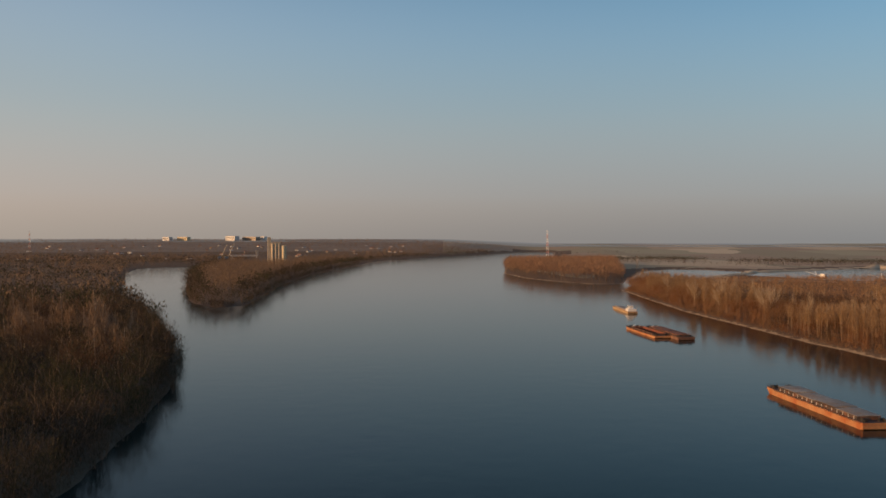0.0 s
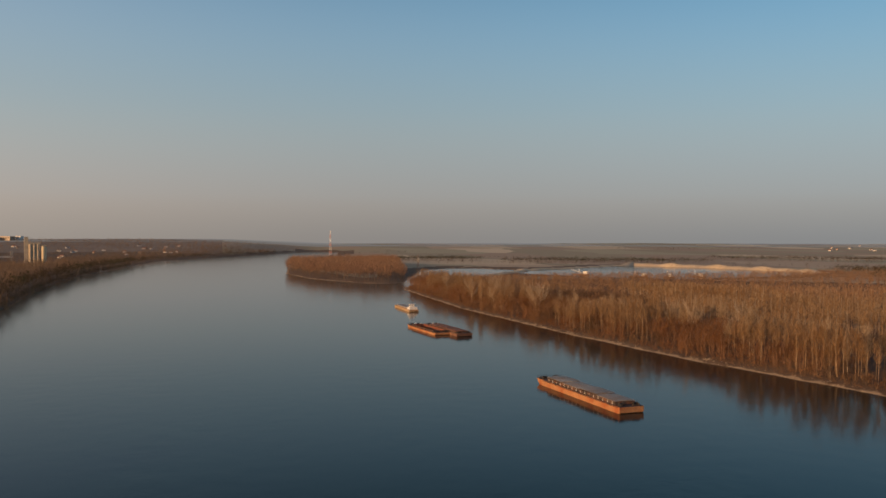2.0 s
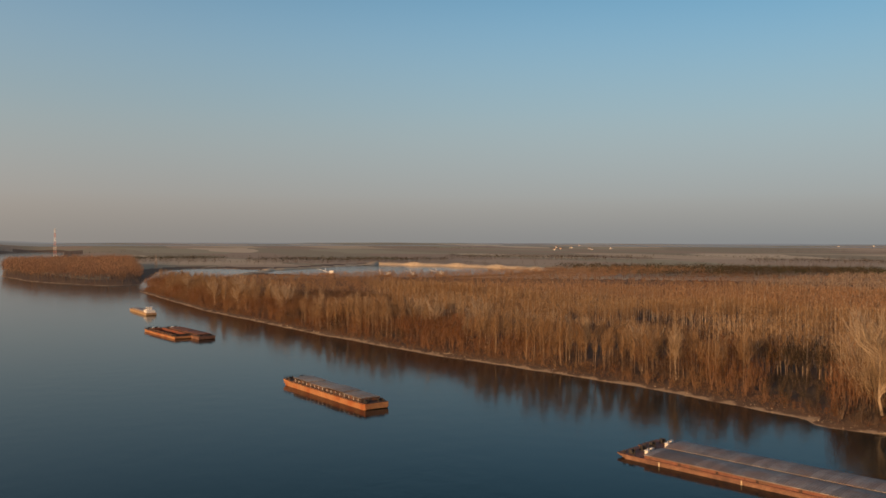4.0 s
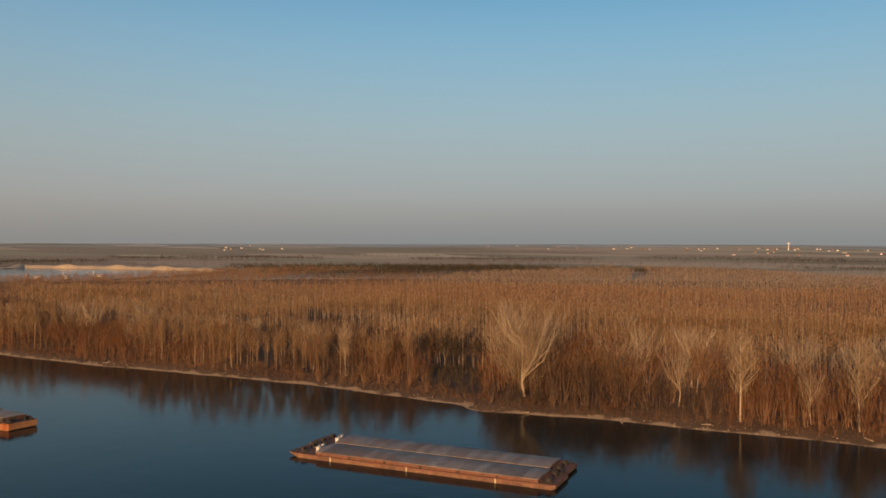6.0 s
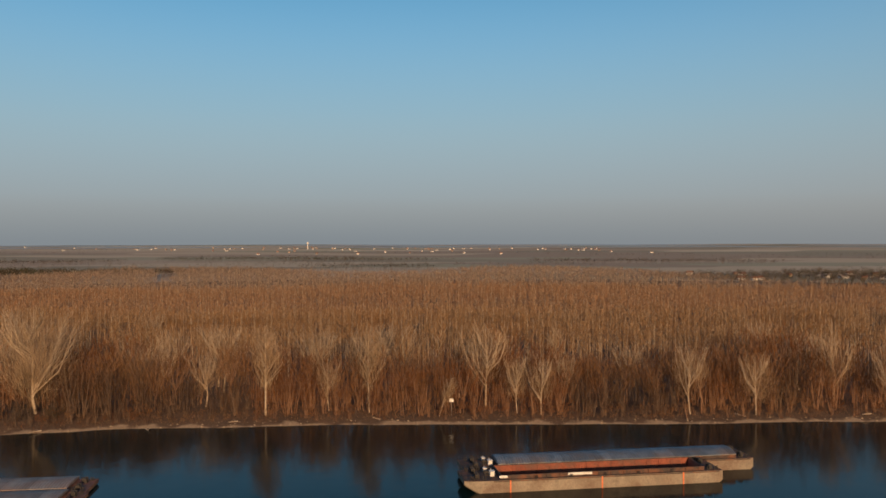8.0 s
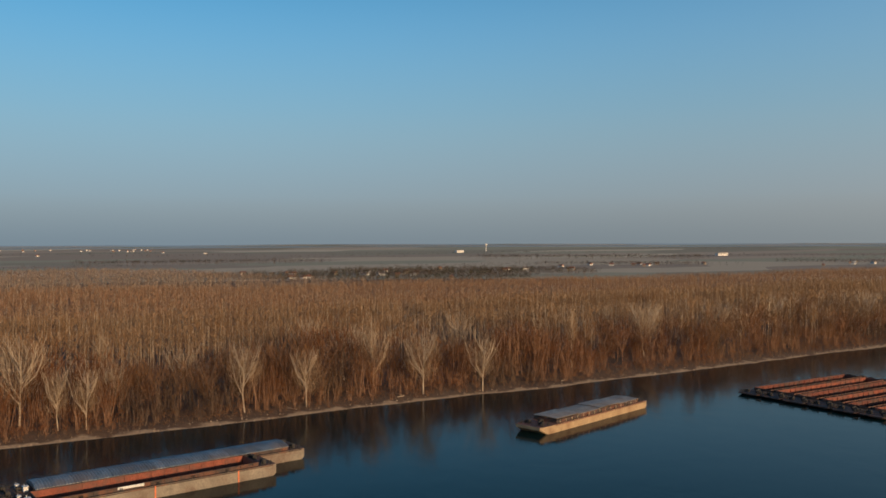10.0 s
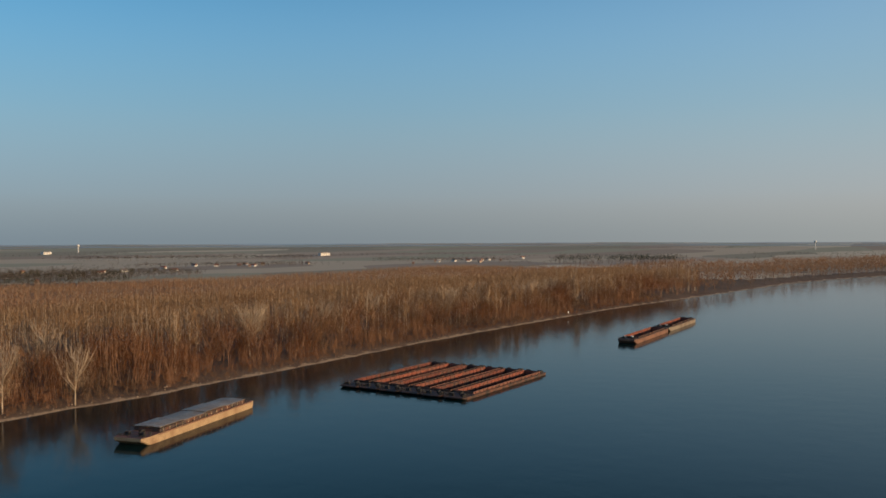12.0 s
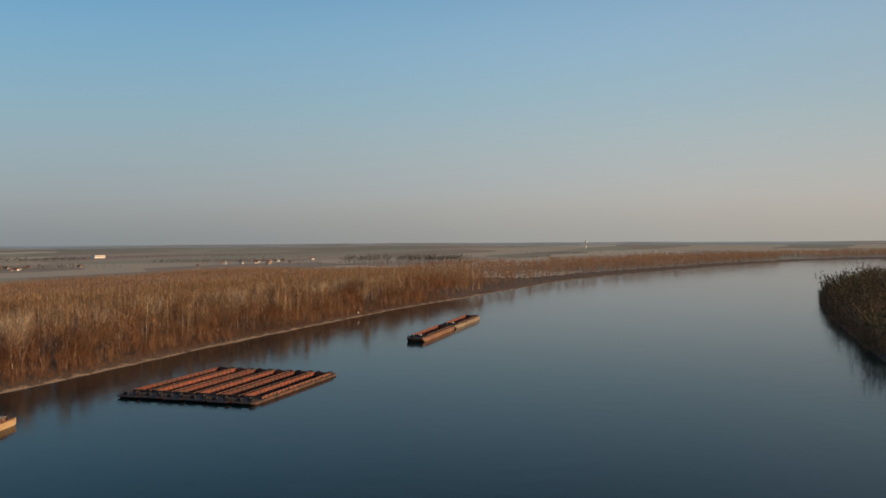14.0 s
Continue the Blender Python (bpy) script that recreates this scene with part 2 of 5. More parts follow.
TWIG_RUSSET = twigs_of("russet_twigs", (0.26, 0.145, 0.09), (0.38, 0.225, 0.14), (0.32, 0.205, 0.13))
TWIG_SPIT = twigs_of("hazel_twigs", (0.15, 0.11, 0.08), (0.27, 0.195, 0.14), (0.27, 0.175, 0.105))
TWIG_PINE = twigs_of("pine_needles", (0.05, 0.06, 0.045), (0.09, 0.10, 0.07), (0.07, 0.07, 0.05))
RUST = material("rusted_steel", (0.20, 0.065, 0.026), (0.38, 0.15, 0.06), 0.75, 1.6, 0.25, 0.4, third=(0.12, 0.06, 0.04), third_size=4)
RED_HOLD = material("red_lead_steel", (0.17, 0.046, 0.028), (0.29, 0.09, 0.05), 0.8, 2.4, 0.3, 0.4, third=(0.15, 0.07, 0.05), third_size=5)
# a darker copy of RED_HOLD for every other barge of the raft
DEEP_HOLD = material("deep_red_brown_steel", (0.105, 0.030, 0.021), (0.19, 0.058, 0.036), 0.8, 2.4, 0.3, 0.4, third=(0.09, 0.05, 0.04), third_size=5)
DECK_DARK = material("dark_deck_steel", (0.035, 0.028, 0.026), (0.09, 0.06, 0.05), 0.8, 1.2, 0.2, 0.5, third=(0.16, 0.07, 0.04), third_size=3)
DECK_RED = material("red_deck_paint", (0.15, 0.062, 0.042), (0.24, 0.105, 0.07), 0.75, 1.5, 0.25, 0.4, third=(0.14, 0.075, 0.05), third_size=4)
HULL_ORANGE = material("orange_hull", (0.36, 0.165, 0.07), (0.50, 0.255, 0.115), 0.6, 2.5, 0.4, 0.3, third=(0.34, 0.11, 0.035), third_size=5)
HULL_TAN = material("tan_hull", (0.36, 0.25, 0.14), (0.52, 0.38, 0.22), 0.65, 2.5, 0.4, 0.3, third=(0.28, 0.17, 0.09), third_size=5)
HULL_GREY = material("grey_hull", (0.20, 0.165, 0.125), (0.33, 0.28, 0.21), 0.65, 2.5, 0.4, 0.3, third=(0.17, 0.12, 0.085), third_size=5)
HULL_RUST = material("rust_hull", (0.17, 0.085, 0.052), (0.28, 0.15, 0.09), 0.7, 2.2, 0.35, 0.3, third=(0.13, 0.065, 0.045), third_size=5)
COVER_GREY = material("grey_cover_steel", (0.21, 0.19, 0.175), (0.32, 0.29, 0.26), 0.5, 2.2, 0.4, 0.25, metal=0.3, third=(0.26, 0.19, 0.15), third_size=6, piece=0.28)
COVER_BLUE = material("blue_cover_steel", (0.12, 0.15, 0.18), (0.21, 0.25, 0.29), 0.45, 2.2, 0.4, 0.25, metal=0.3, third=(0.20, 0.18, 0.17), third_size=6, piece=0.28)
COVER_TAN = material("weathered_cover_steel", (0.27, 0.23, 0.19), (0.40, 0.35, 0.29), 0.55, 2.2, 0.4, 0.25, metal=0.2, third=(0.31, 0.22, 0.15), third_size=6, piece=0.15)
WHITE = material("white_paint", (0.62, 0.6, 0.56), (0.8, 0.78, 0.74), 0.6, 1.2, 0.3, 0.1)
CREAM = material("cream_paint", (0.6, 0.49, 0.31), (0.74, 0.62, 0.42), 0.65, 3, 0.5, 0.15)
CONCRETE = material("silo_concrete", (0.48, 0.39, 0.28), (0.62, 0.52, 0.38), 0.85, 6, 0.8, 0.2)
MARK = material("orange_mark_paint", (0.6, 0.15, 0.05), (0.75, 0.22, 0.08), 0.6, 0.8, 0.2, 0.1)
BLACK = material("black_steel", (0.015, 0.014, 0.014), (0.045, 0.038, 0.033), 0.7, 0.8, 0.2, 0.3)
GLASS = material("dark_glass", (0.02, 0.025, 0.03), (0.03, 0.035, 0.04), 0.08, 1, 0.3, 0.0)
ROOF = material("tile_roof", (0.2, 0.09, 0.06), (0.32, 0.15, 0.1), 0.85, 2, 0.4, 0.3)
CRANE_BLUE = material("blue_crane_paint", (0.10, 0.15, 0.20), (0.2, 0.26, 0.31), 0.6, 2, 0.4, 0.2)
STRUT_RED = material("red_mast_paint", (0.45, 0.2, 0.16), (0.58, 0.3, 0.25), 0.6, 2, 0.4, 0.1)


# ---------------------------------------------------------------- mesh helpers
def part(name, bm, mat, parent=None, label=""):
    me = bpy.data.meshes.new(name)
    bm.to_mesh(me)
    bm.free()
    me.materials.append(mat)
    ob = new(name, me)
    if parent:
        ob.parent = parent
    if label:
        ob["label"] = label
    return ob


def box(bm, x0, x1, y0, y1, z0, z1, m=None):
    """Adds a box to bm."""
    r = bmesh.ops.create_cube(bm, size=1)
    for v in r["verts"]:
        v.co = Vector(((x0 + x1) / 2 + v.co.x * (x1 - x0), (y0 + y1) / 2 + v.co.y * (y1 - y0), (z0 + z1) / 2 + v.co.z * (z1 - z0)))
        if m:
            v.co = m @ v.co
    return r["verts"]


def one_box(x0, x1, y0, y1, z0, z1, bevel=0.0):
    bm = bmesh.new()
    box(bm, x0, x1, y0, y1, z0, z1)
    if bevel:
        bmesh.ops.bevel(bm, geom=list(bm.edges), offset=bevel, segments=1, affect="EDGES")
    return bm


def rod(bm, a, b, r0, r1=None, sides=6):
    """Adds a tapered round bar from a to b."""
    a, b = Vector(a), Vector(b)
    r1 = r0 if r1 is None else r1
    turn = (b - a).to_track_quat("Z", "Y").to_matrix().to_4x4()
    bmesh.ops.create_cone(bm, cap_ends=True, segments=sides, radius1=r0, radius2=r1, depth=(b - a).length,
                          matrix=Matrix.Translation((a + b) / 2) @ turn)


def from_arrays(name, verts, tris, mat):
    """One mesh object out of arrays of corners and triangles."""
    me = bpy.data.meshes.new(name)
    n, k = len(verts), len(tris)
    me.vertices.add(n)
    me.vertices.foreach_set("co", np.asarray(verts, np.float32).ravel())
    me.loops.add(3 * k)
    me.loops.foreach_set("vertex_index", np.asarray(tris, np.int32).ravel())
    me.polygons.add(k)
    me.polygons.foreach_set("loop_start", np.arange(0, 3 * k, 3, dtype=np.int32))
    me.update(calc_edges=True)
    for mm in (mat if isinstance(mat, list) else [mat]):
        me.materials.append(mm)
    return new(name, me)


# ---------------------------------------------------------------- ground and water
RIVER = [(420, 4010), (336, 3847), (160, 3296), (-45, 2788), (-174, 2348), (-209, 1778), (-224, 1451), (-214, 1143), (-192, 900), (-178, 775), (-196, 735), (-234, 790),
         (-290, 950), (-380, 1250), (-450, 1600), (-480, 1820), (-576, 1800), (-620, 1740), (-560, 1500), (-430, 1150), (-340, 900),
         (-262, 735), (-185, 560), (-126, 405), (-108, 335), (-94, 240), (-80, 120), (-66, 0), (-56, -180), (-36, -340), (-13, -487), (11, -700), (24, -970),
         (-20, -1200), (-80, -1600), (-190, -2050), (-420, -2500), (-1300, -3100), (-1500, -3700), (-700, -3000), (-150, -2620), (-6, -2494), (83, -2300), (213, -1900),
         (300, -1500), (340, -1300), (358, -1158), (351, -912), (347, -640), (335, -500), (322, -373), (314, -322), (305, -260),
         (299, -210), (294, -173), (293, -137), (289, -103), (285, -74), (281, -45), (277.6, -11), (274.5, 24), (271, 61), (263, 105), (257, 134), (246, 169),
         (251, 177), (251, 208), (249, 245), (242, 294), (235, 327), (224, 383), (212, 492), (207, 587), (200, 697), (204, 850), (209, 1000), (234, 1058),
         (340, 1200), (450, 1340), (520, 1480), (560, 1600), (470, 1700), (380, 1600), (300, 1340), (243, 1140), (206, 1122), (170, 1181), (127, 1300), (105, 1494),
         (140, 1900), (290, 2600), (450, 3400), (520, 3900)]
POND = [(556, 1538), (500, 1400), (560, 1230), (660, 1130), (845, 1180), (1000, 1270), (1035, 1330), (1003, 1566), (917, 1780), (728, 1638)]


def signed_distance(px, py, poly):
    """Metres to the outline of poly, less than nought inside it."""
    best = np.full(px.shape, 1e9)
    inside = np.zeros(px.shape, bool)
    q = np.array(poly, float)
    for (x0, y0), (x1, y1) in zip(q, np.roll(q, -1, 0)):
        dx, dy = x1 - x0, y1 - y0
        s = np.clip(((px - x0) * dx + (py - y0) * dy) / (dx * dx + dy * dy), 0, 1)
        best = np.minimum(best, np.hypot(px - x0 - s * dx, py - y0 - s * dy))
        cross = ((y0 > py) != (y1 > py)) & (px < (x1 - x0) * (py - y0) / (y1 - y0 + 1e-12) + x0)
        inside ^= cross
    return np.where(inside, -best, best)


def water_distance(px, py):
    return np.minimum(signed_distance(px, py, RIVER), signed_distance(px, py, POND))


def wobble(px, py, size, seed=0.0):
    """Smooth cheap noise between -1 and 1."""
    a = np.sin(px / size + 1.3 * seed) * np.cos(py / size * 1.13 + seed)
    b = np.sin((px * 0.8 + py * 0.6) / size * 2.17 + 2 + seed) * np.cos((py * 0.8 - px * 0.6) / size * 1.93 + seed)
    return 0.6 * a + 0.4 * b


def ground_height(px, py, d=None):
    d = water_distance(px, py) if d is None else d
    d = d + 1.1 * wobble(px, py, 11.0) + 0.6 * wobble(px, py, 4.7, 1)
    shore = np.where(d < 0, np.maximum(d * 0.25, -4.0), np.where(d < 4, d * 0.22, 0.88 + np.minimum((d - 4) * 0.1, 1.4)))
    r = np.hypot(px, py)
    yaw = np.degrees(np.arctan2(-px, py))
    far = np.clip((r - 2300) / 2600, 0, 1)
    hills = np.clip((yaw + 6.5) / 6.5, 0, 1) * np.clip((75 - yaw) / 30, 0, 1)
    rise = 34 + 1.5 * np.sin(np.radians(yaw) * 9) + 1.0 * np.sin(np.radians(yaw) * 23)
    land = np.clip(d / 220, 0, 1)
    up = far ** 1.4 * rise * land + hills * np.clip((r - 2300) / 1600, 0, 1) ** 1.1 * 22 * land
    return shore + up + np.clip(d / 40, 0, 1) * 0.5 * wobble(px, py, 31)


def build_ground():
    rings = [30.0]
    while rings[-1] < 4900:
        rings.append(rings[-1] * (1.013 if 160 < rings[-1] < 700 else 1.028) + 0.3)
    rings = np.array(rings)
    n = 460
    ang = np.linspace(0, 2 * np.pi, n, endpoint=False)
    rr, aa = np.meshgrid(rings, ang, indexing="ij")
    px, py = rr * np.cos(aa), rr * np.sin(aa)
    d = water_distance(px, py)
    pz = ground_height(px, py, d)
    verts = np.stack([px, py, pz], -1).reshape(-1, 3)
    k = len(rings)
    i = np.arange(k - 1)[:, None] * n + np.arange(n)[None, :]
    j = np.arange(k - 1)[:, None] * n + (np.arange(n)[None, :] + 1) % n
    a, b, c, e = i.ravel(), j.ravel(), (j + n).ravel(), (i + n).ravel()
    tris = np.concatenate([np.stack([a, e, c], 1), np.stack([a, c, b], 1)])
    # close the middle
    verts = np.vstack([verts, [[0, 0, float(pz[0].mean())]]])
    mid = len(verts) - 1
    tris = np.vstack([tris, np.stack([np.full(n, mid), np.arange(n), (np.arange(n) + 1) % n], 1)])
    ob = from_arrays("ground", verts, tris, [SOIL, FIELD, FIELD_DARK, SAND])
    cx, cy = verts[tris][:, :, 0].mean(1), verts[tris][:, :, 1].mean(1)
    dd = water_distance(cx, cy)
    r = np.hypot(cx, cy)
    idx = np.zeros(len(tris), np.int32)
    fields = (r > 1250) & (dd > 60)
    idx[fields] = 1
    west_side = fields & (cx < 0) & (cy > 0)
    idx[west_side] = np.where(r[west_side] < 3000, 0, 2)
    pond = signed_distance(cx, cy, POND)
    idx[(pond > -3) & (pond < 22 + 8 * wobble(cx, cy, 60)) & ((cx > 870) | (cy > 1500))] = 3
    ob.data.polygons.foreach_set("material_index", idx)
    ob.data.polygons.foreach_set("use_smooth", np.ones(len(tris), bool))
    return tagged(ob, "brown winter floodplain with gravel banks and fallow fields", "ground", kind="structure")


build_ground()
bm = bmesh.new()
bmesh.ops.create_circle(bm, cap_ends=True, segments=96, radius=4880)
river = tagged(part("water", bm, WATER), "calm dark blue river water reflecting the evening sky", "water", kind="structure")


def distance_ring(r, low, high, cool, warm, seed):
    """A glowing strip of painted hazy country that closes the plain at the horizon."""
    m = bpy.data.materials.new("painted_haze")
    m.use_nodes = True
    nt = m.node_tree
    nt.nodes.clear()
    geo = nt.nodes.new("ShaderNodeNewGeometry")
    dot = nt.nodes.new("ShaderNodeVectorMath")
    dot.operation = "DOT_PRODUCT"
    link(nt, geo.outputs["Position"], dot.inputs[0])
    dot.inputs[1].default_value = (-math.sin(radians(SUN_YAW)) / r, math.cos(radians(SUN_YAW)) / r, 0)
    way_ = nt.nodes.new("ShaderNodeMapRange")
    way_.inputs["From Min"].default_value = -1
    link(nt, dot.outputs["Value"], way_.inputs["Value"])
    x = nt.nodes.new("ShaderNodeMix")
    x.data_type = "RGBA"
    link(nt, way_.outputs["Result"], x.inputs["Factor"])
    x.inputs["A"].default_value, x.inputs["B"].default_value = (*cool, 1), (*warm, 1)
    # haze and the warmer sun side are painted into this glow
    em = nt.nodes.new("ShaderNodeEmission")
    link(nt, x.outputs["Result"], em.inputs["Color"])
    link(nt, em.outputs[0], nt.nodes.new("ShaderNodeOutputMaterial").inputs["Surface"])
    n = 720
    a = np.arange(n) * 2 * np.pi / n
    yaw = np.degrees(a)
    yaw = np.where(yaw > 180, yaw - 360, yaw)
    hill = np.clip((yaw + 7) / 6.5, 0, 1) * np.clip((75 - yaw) / 30, 0, 1) * 22
    top = high + hill + 1.3 * np.sin(a * 19 + seed) + 0.8 * np.sin(a * 53 + seed) + 0.5 * np.sin(a * 131 + 2 * seed)
    px, py = -np.sin(a) * r, np.cos(a) * r
    v = np.vstack([np.stack([px, py, np.full(n, low)], 1), np.stack([px, py, top], 1)])
    i, j = np.arange(n), (np.arange(n) + 1) % n
    t = np.vstack([np.stack([i, j, j + n], 1), np.stack([i, j + n, i + n], 1)])
    return tagged(from_arrays("backdrop", v, t, m), "glowing strip of far country with painted blue-grey haze along the horizon", "backdrop", kind="structure")


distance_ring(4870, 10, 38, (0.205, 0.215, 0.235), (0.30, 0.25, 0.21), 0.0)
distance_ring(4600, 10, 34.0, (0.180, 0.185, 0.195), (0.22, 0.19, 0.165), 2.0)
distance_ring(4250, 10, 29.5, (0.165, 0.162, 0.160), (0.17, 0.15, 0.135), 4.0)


# ---------------------------------------------------------------- trees
def limb(a, b, r0, r1, sides=4):
    """Corners and triangles of a tapered bar."""
    a, b = np.array(a, float), np.array(b, float)
    w = (b - a) / np.linalg.norm(b - a)
    u = np.cross(w, (0.3, 0.9, 0.1))
    u /= np.linalg.norm(u)
    v = np.cross(w, u)
    ring = [np.cos(t) * u + np.sin(t) * v for t in np.arange(sides) * 2 * np.pi / sides]
    vs = [a + r0 * c for c in ring] + [b + r1 * c for c in ring]
    ts = []
    for i in range(sides):
        j = (i + 1) % sides
        ts += [(i, j, sides + j), (i, sides + j, sides + i)]
    return np.array(vs), np.array(ts)


def join(pieces):
    vs, ts, k = [], [], 0
    for v, t in pieces:
        vs.append(v)
        ts.append(t + k)
        k += len(v)
    return np.vstack(vs), np.vstack(ts)


def slivers(rng, bases, ways, lengths, widths):
    """Thin twigs: one narrow triangle each, turned at random about its own way."""
    n = len(bases)
    ways = ways / np.linalg.norm(ways, axis=1, keepdims=True)
    side = np.cross(ways, rng.normal(size=(n, 3)))
    side /= np.linalg.norm(side, axis=1, keepdims=True) + 1e-9
    v = np.empty((n, 3, 3))
    v[:, 0] = bases - side * widths[:, None] / 2
    v[:, 1] = bases + side * widths[:, None] / 2
    v[:, 2] = bases + ways * lengths[:, None]
    return v.reshape(-1, 3), np.arange(3 * n).reshape(n, 3)


def crown(rng, n, mid, radius, half, root, length, width, clumps=9, loose=0.35, fan=0.0):
    """Twigs that fill a lumpy round crown and point away from the root. fan: how much wider the crown is at its top."""
    def inside(k, shrink):
        p = rng.normal(size=(k, 3))
        p /= np.linalg.norm(p, axis=1, keepdims=True)
        return p * (rng.random(k) ** 0.4)[:, None] * shrink
    hearts = inside(clumps, 0.72)
    pick = rng.integers(0, clumps, n)
    p = np.where((rng.random(n) < loose)[:, None], inside(n, 1.0), hearts[pick] + rng.normal(size=(n, 3)) * 0.19)
    grow = 1 + fan * p[:, 2:3]
    pos = np.concatenate([p[:, :2] * radius * grow, p[:, 2:3] * half], 1) + (0, 0, mid)
    way = pos - (0, 0, root)
    way /= np.linalg.norm(way, axis=1, keepdims=True)
    way = way + rng.normal(size=(n, 3)) * 0.33 + (0, 0, 0.25)
    way /= np.linalg.norm(way, axis=1, keepdims=True)
    ln = length * (0.6 + 0.8 * rng.random(n))
    return slivers(rng, pos - way * ln[:, None] * 0.5, way, ln, width * (0.6 + 0.8 * rng.random(n)))


def poplar(rng, twigs, width, limbs=8, spread=0.13, start=0.3, sides=4, lean=0.02, thick=0.011, bare=True, long_=0.10, loose=0.45, fan=0.15):
    """A slender bare poplar one metre high: (trunk and limbs), (twigs)."""
    top = np.array([rng.normal() * lean, rng.normal() * lean, 0.95])
    mid = top * 0.5 + np.array([rng.normal() * 0.012, rng.normal() * 0.012, 0])
    wood = [limb((0, 0, -0.02), mid, thick, thick * 0.7, sides), limb(mid, top, thick * 0.7, 0.002, sides)]
    for i in range(limbs if bare else 0):
        h = start + (0.85 - start) * (i + rng.random()) / limbs
        base = mid * (h / 0.47) if h < 0.47 else mid + (top - mid) * (h - 0.47) / 0.47
        a = rng.random() * 2 * np.pi
        reach = spread * (1.15 - 0.75 * (h - start) / (1 - start)) * (0.7 + 0.6 * rng.random())
        end = base + np.array([np.cos(a) * reach, np.sin(a) * reach, reach * (1.3 + rng.random())])
        wood.append(limb(base, end, thick * 0.38, 0.0015, 3))
    low = start * (0.85 + 0.3 * rng.random())
    return join(wood), crown(rng, twigs, (1.0 + low) / 2, spread, (1.0 - low) / 2, low - 0.25, long_, width, 7, loose, fan)


def spreading(rng, twigs, width, stems=5, spread=0.42, fork=0.22, sides=5, thick=0.016, minor=4, plain=False, long_=0.09):
    """A broad bare tree one metre high whose limbs fan out from a low fork and bend upwards."""
    head = np.array([rng.normal() * 0.05, rng.normal() * 0.05, 0.6 + 0.12 * rng.random()])
    knee = head * (fork + 0.1) / head[2] + np.array([rng.normal() * 0.015, rng.normal() * 0.015, 0])
    wood = [limb((0, 0, -0.02), knee, thick, thick * 0.8, sides)]
    if not plain:
        wood += [limb(knee, head, thick * 0.8, thick * 0.3, sides), limb(head, head + np.array([rng.normal() * 0.03, rng.normal() * 0.03, 0.28]), thick * 0.3, 0.002, 4)]
    for i in range(stems):
        a = 2 * np.pi * (i + 0.6 * rng.random()) / stems
        h = (i + rng.random()) / stems
        base = knee + (head - knee) * (0.95 * h if not plain else 0)
        out = spread * (0.55 + 0.4 * rng.random()) * (1.1 - 0.55 * h)
        room = 0.93 - base[2]
        p1 = base + np.array([np.cos(a) * out * 0.62, np.sin(a) * out * 0.62, room * (0.26 + 0.14 * rng.random())])
        b = a + rng.normal() * 0.35
        p2 = p1 + np.array([np.cos(b) * out * 0.38, np.sin(b) * out * 0.38, room * (0.38 + 0.2 * rng.random())])
        if plain:
            wood.append(limb(base, p2, thick * 0.5, 0.002, 3))
            continue
        wood += [limb(base, p1, thick * 0.48, thick * 0.28, 4), limb(p1, p2, thick * 0.28, 0.002, 3)]
        for _ in range(minor):
            s = rng.random()
            q = (p1 + (p2 - p1) * s) if rng.random() < 0.6 else base + (p1 - base) * (0.4 + 0.6 * s)
            b = a + rng.normal() * 0.9
            e = q + np.array([np.cos(b) * 0.09, np.sin(b) * 0.09, 0.09 + 0.09 * rng.random()])
            wood.append(limb(q, e, thick * 0.16, 0.0012, 3))
    low = fork + 0.06
    return join(wood), crown(rng, twigs, (1.0 + low) / 2, spread * 0.9, (1.0 - low) / 2, low - 0.1, long_, width, 14, 0.4, 0.18)


def shrub(rng, twigs, width, stems=5):
    """A bush one metre high of many stems that fan out from the ground."""
    wood = []
    for i in range(stems):
        a = rng.random() * 2 * np.pi
        out = 0.05 + 0.22 * rng.random()
        p0 = np.array([rng.normal() * 0.05, rng.normal() * 0.05, -0.03])
        p1 = p0 + np.array([np.cos(a) * out, np.sin(a) * out, 0.6 + 0.3 * rng.random()])
        wood.append(limb(p0, p1, 0.011, 0.003, 3))
    return join(wood), crown(rng, twigs, 0.50, 0.42, 0.50, -0.25, 0.13, width, 8, 0.5, 0.2)


def plant(rng, models, xs, ys, heights, girth=1.0):
    """Joins copies of the one-metre models at the places given: corners and triangles of all wood, and of all twigs."""
    out = [[[], [], 0], [[], [], 0]]
    zs = ground_height(xs, ys) - 0.1
    pick = rng.integers(0, len(models), len(xs))
    turn = rng.random(len(xs)) * 2 * np.pi
    wide = girth * (0.85 + 0.3 * rng.random(len(xs)))
    for k, model in enumerate(models):
        sel = np.nonzero(pick == k)[0]
        if not len(sel):
            continue
        c, s = np.cos(turn[sel])[:, None], np.sin(turn[sel])[:, None]
        h, w = heights[sel][:, None], (heights[sel] * wide[sel])[:, None]
        for o, (v, t) in zip(out, model):
            x = (v[:, 0] * c - v[:, 1] * s) * w + xs[sel][:, None]
            y = (v[:, 0] * s + v[:, 1] * c) * w + ys[sel][:, None]
            z = v[:, 2] * h + zs[sel][:, None]
            o[0].append(np.stack([x, y, z], -1).reshape(-1, 3))
            o[1].append((t[None] + (np.arange(len(sel)) * len(v))[:, None, None] + o[2]).reshape(-1, 3))
            o[2] += len(sel) * len(v)
    return [(np.vstack(o[0]), np.vstack(o[1])) for o in out]


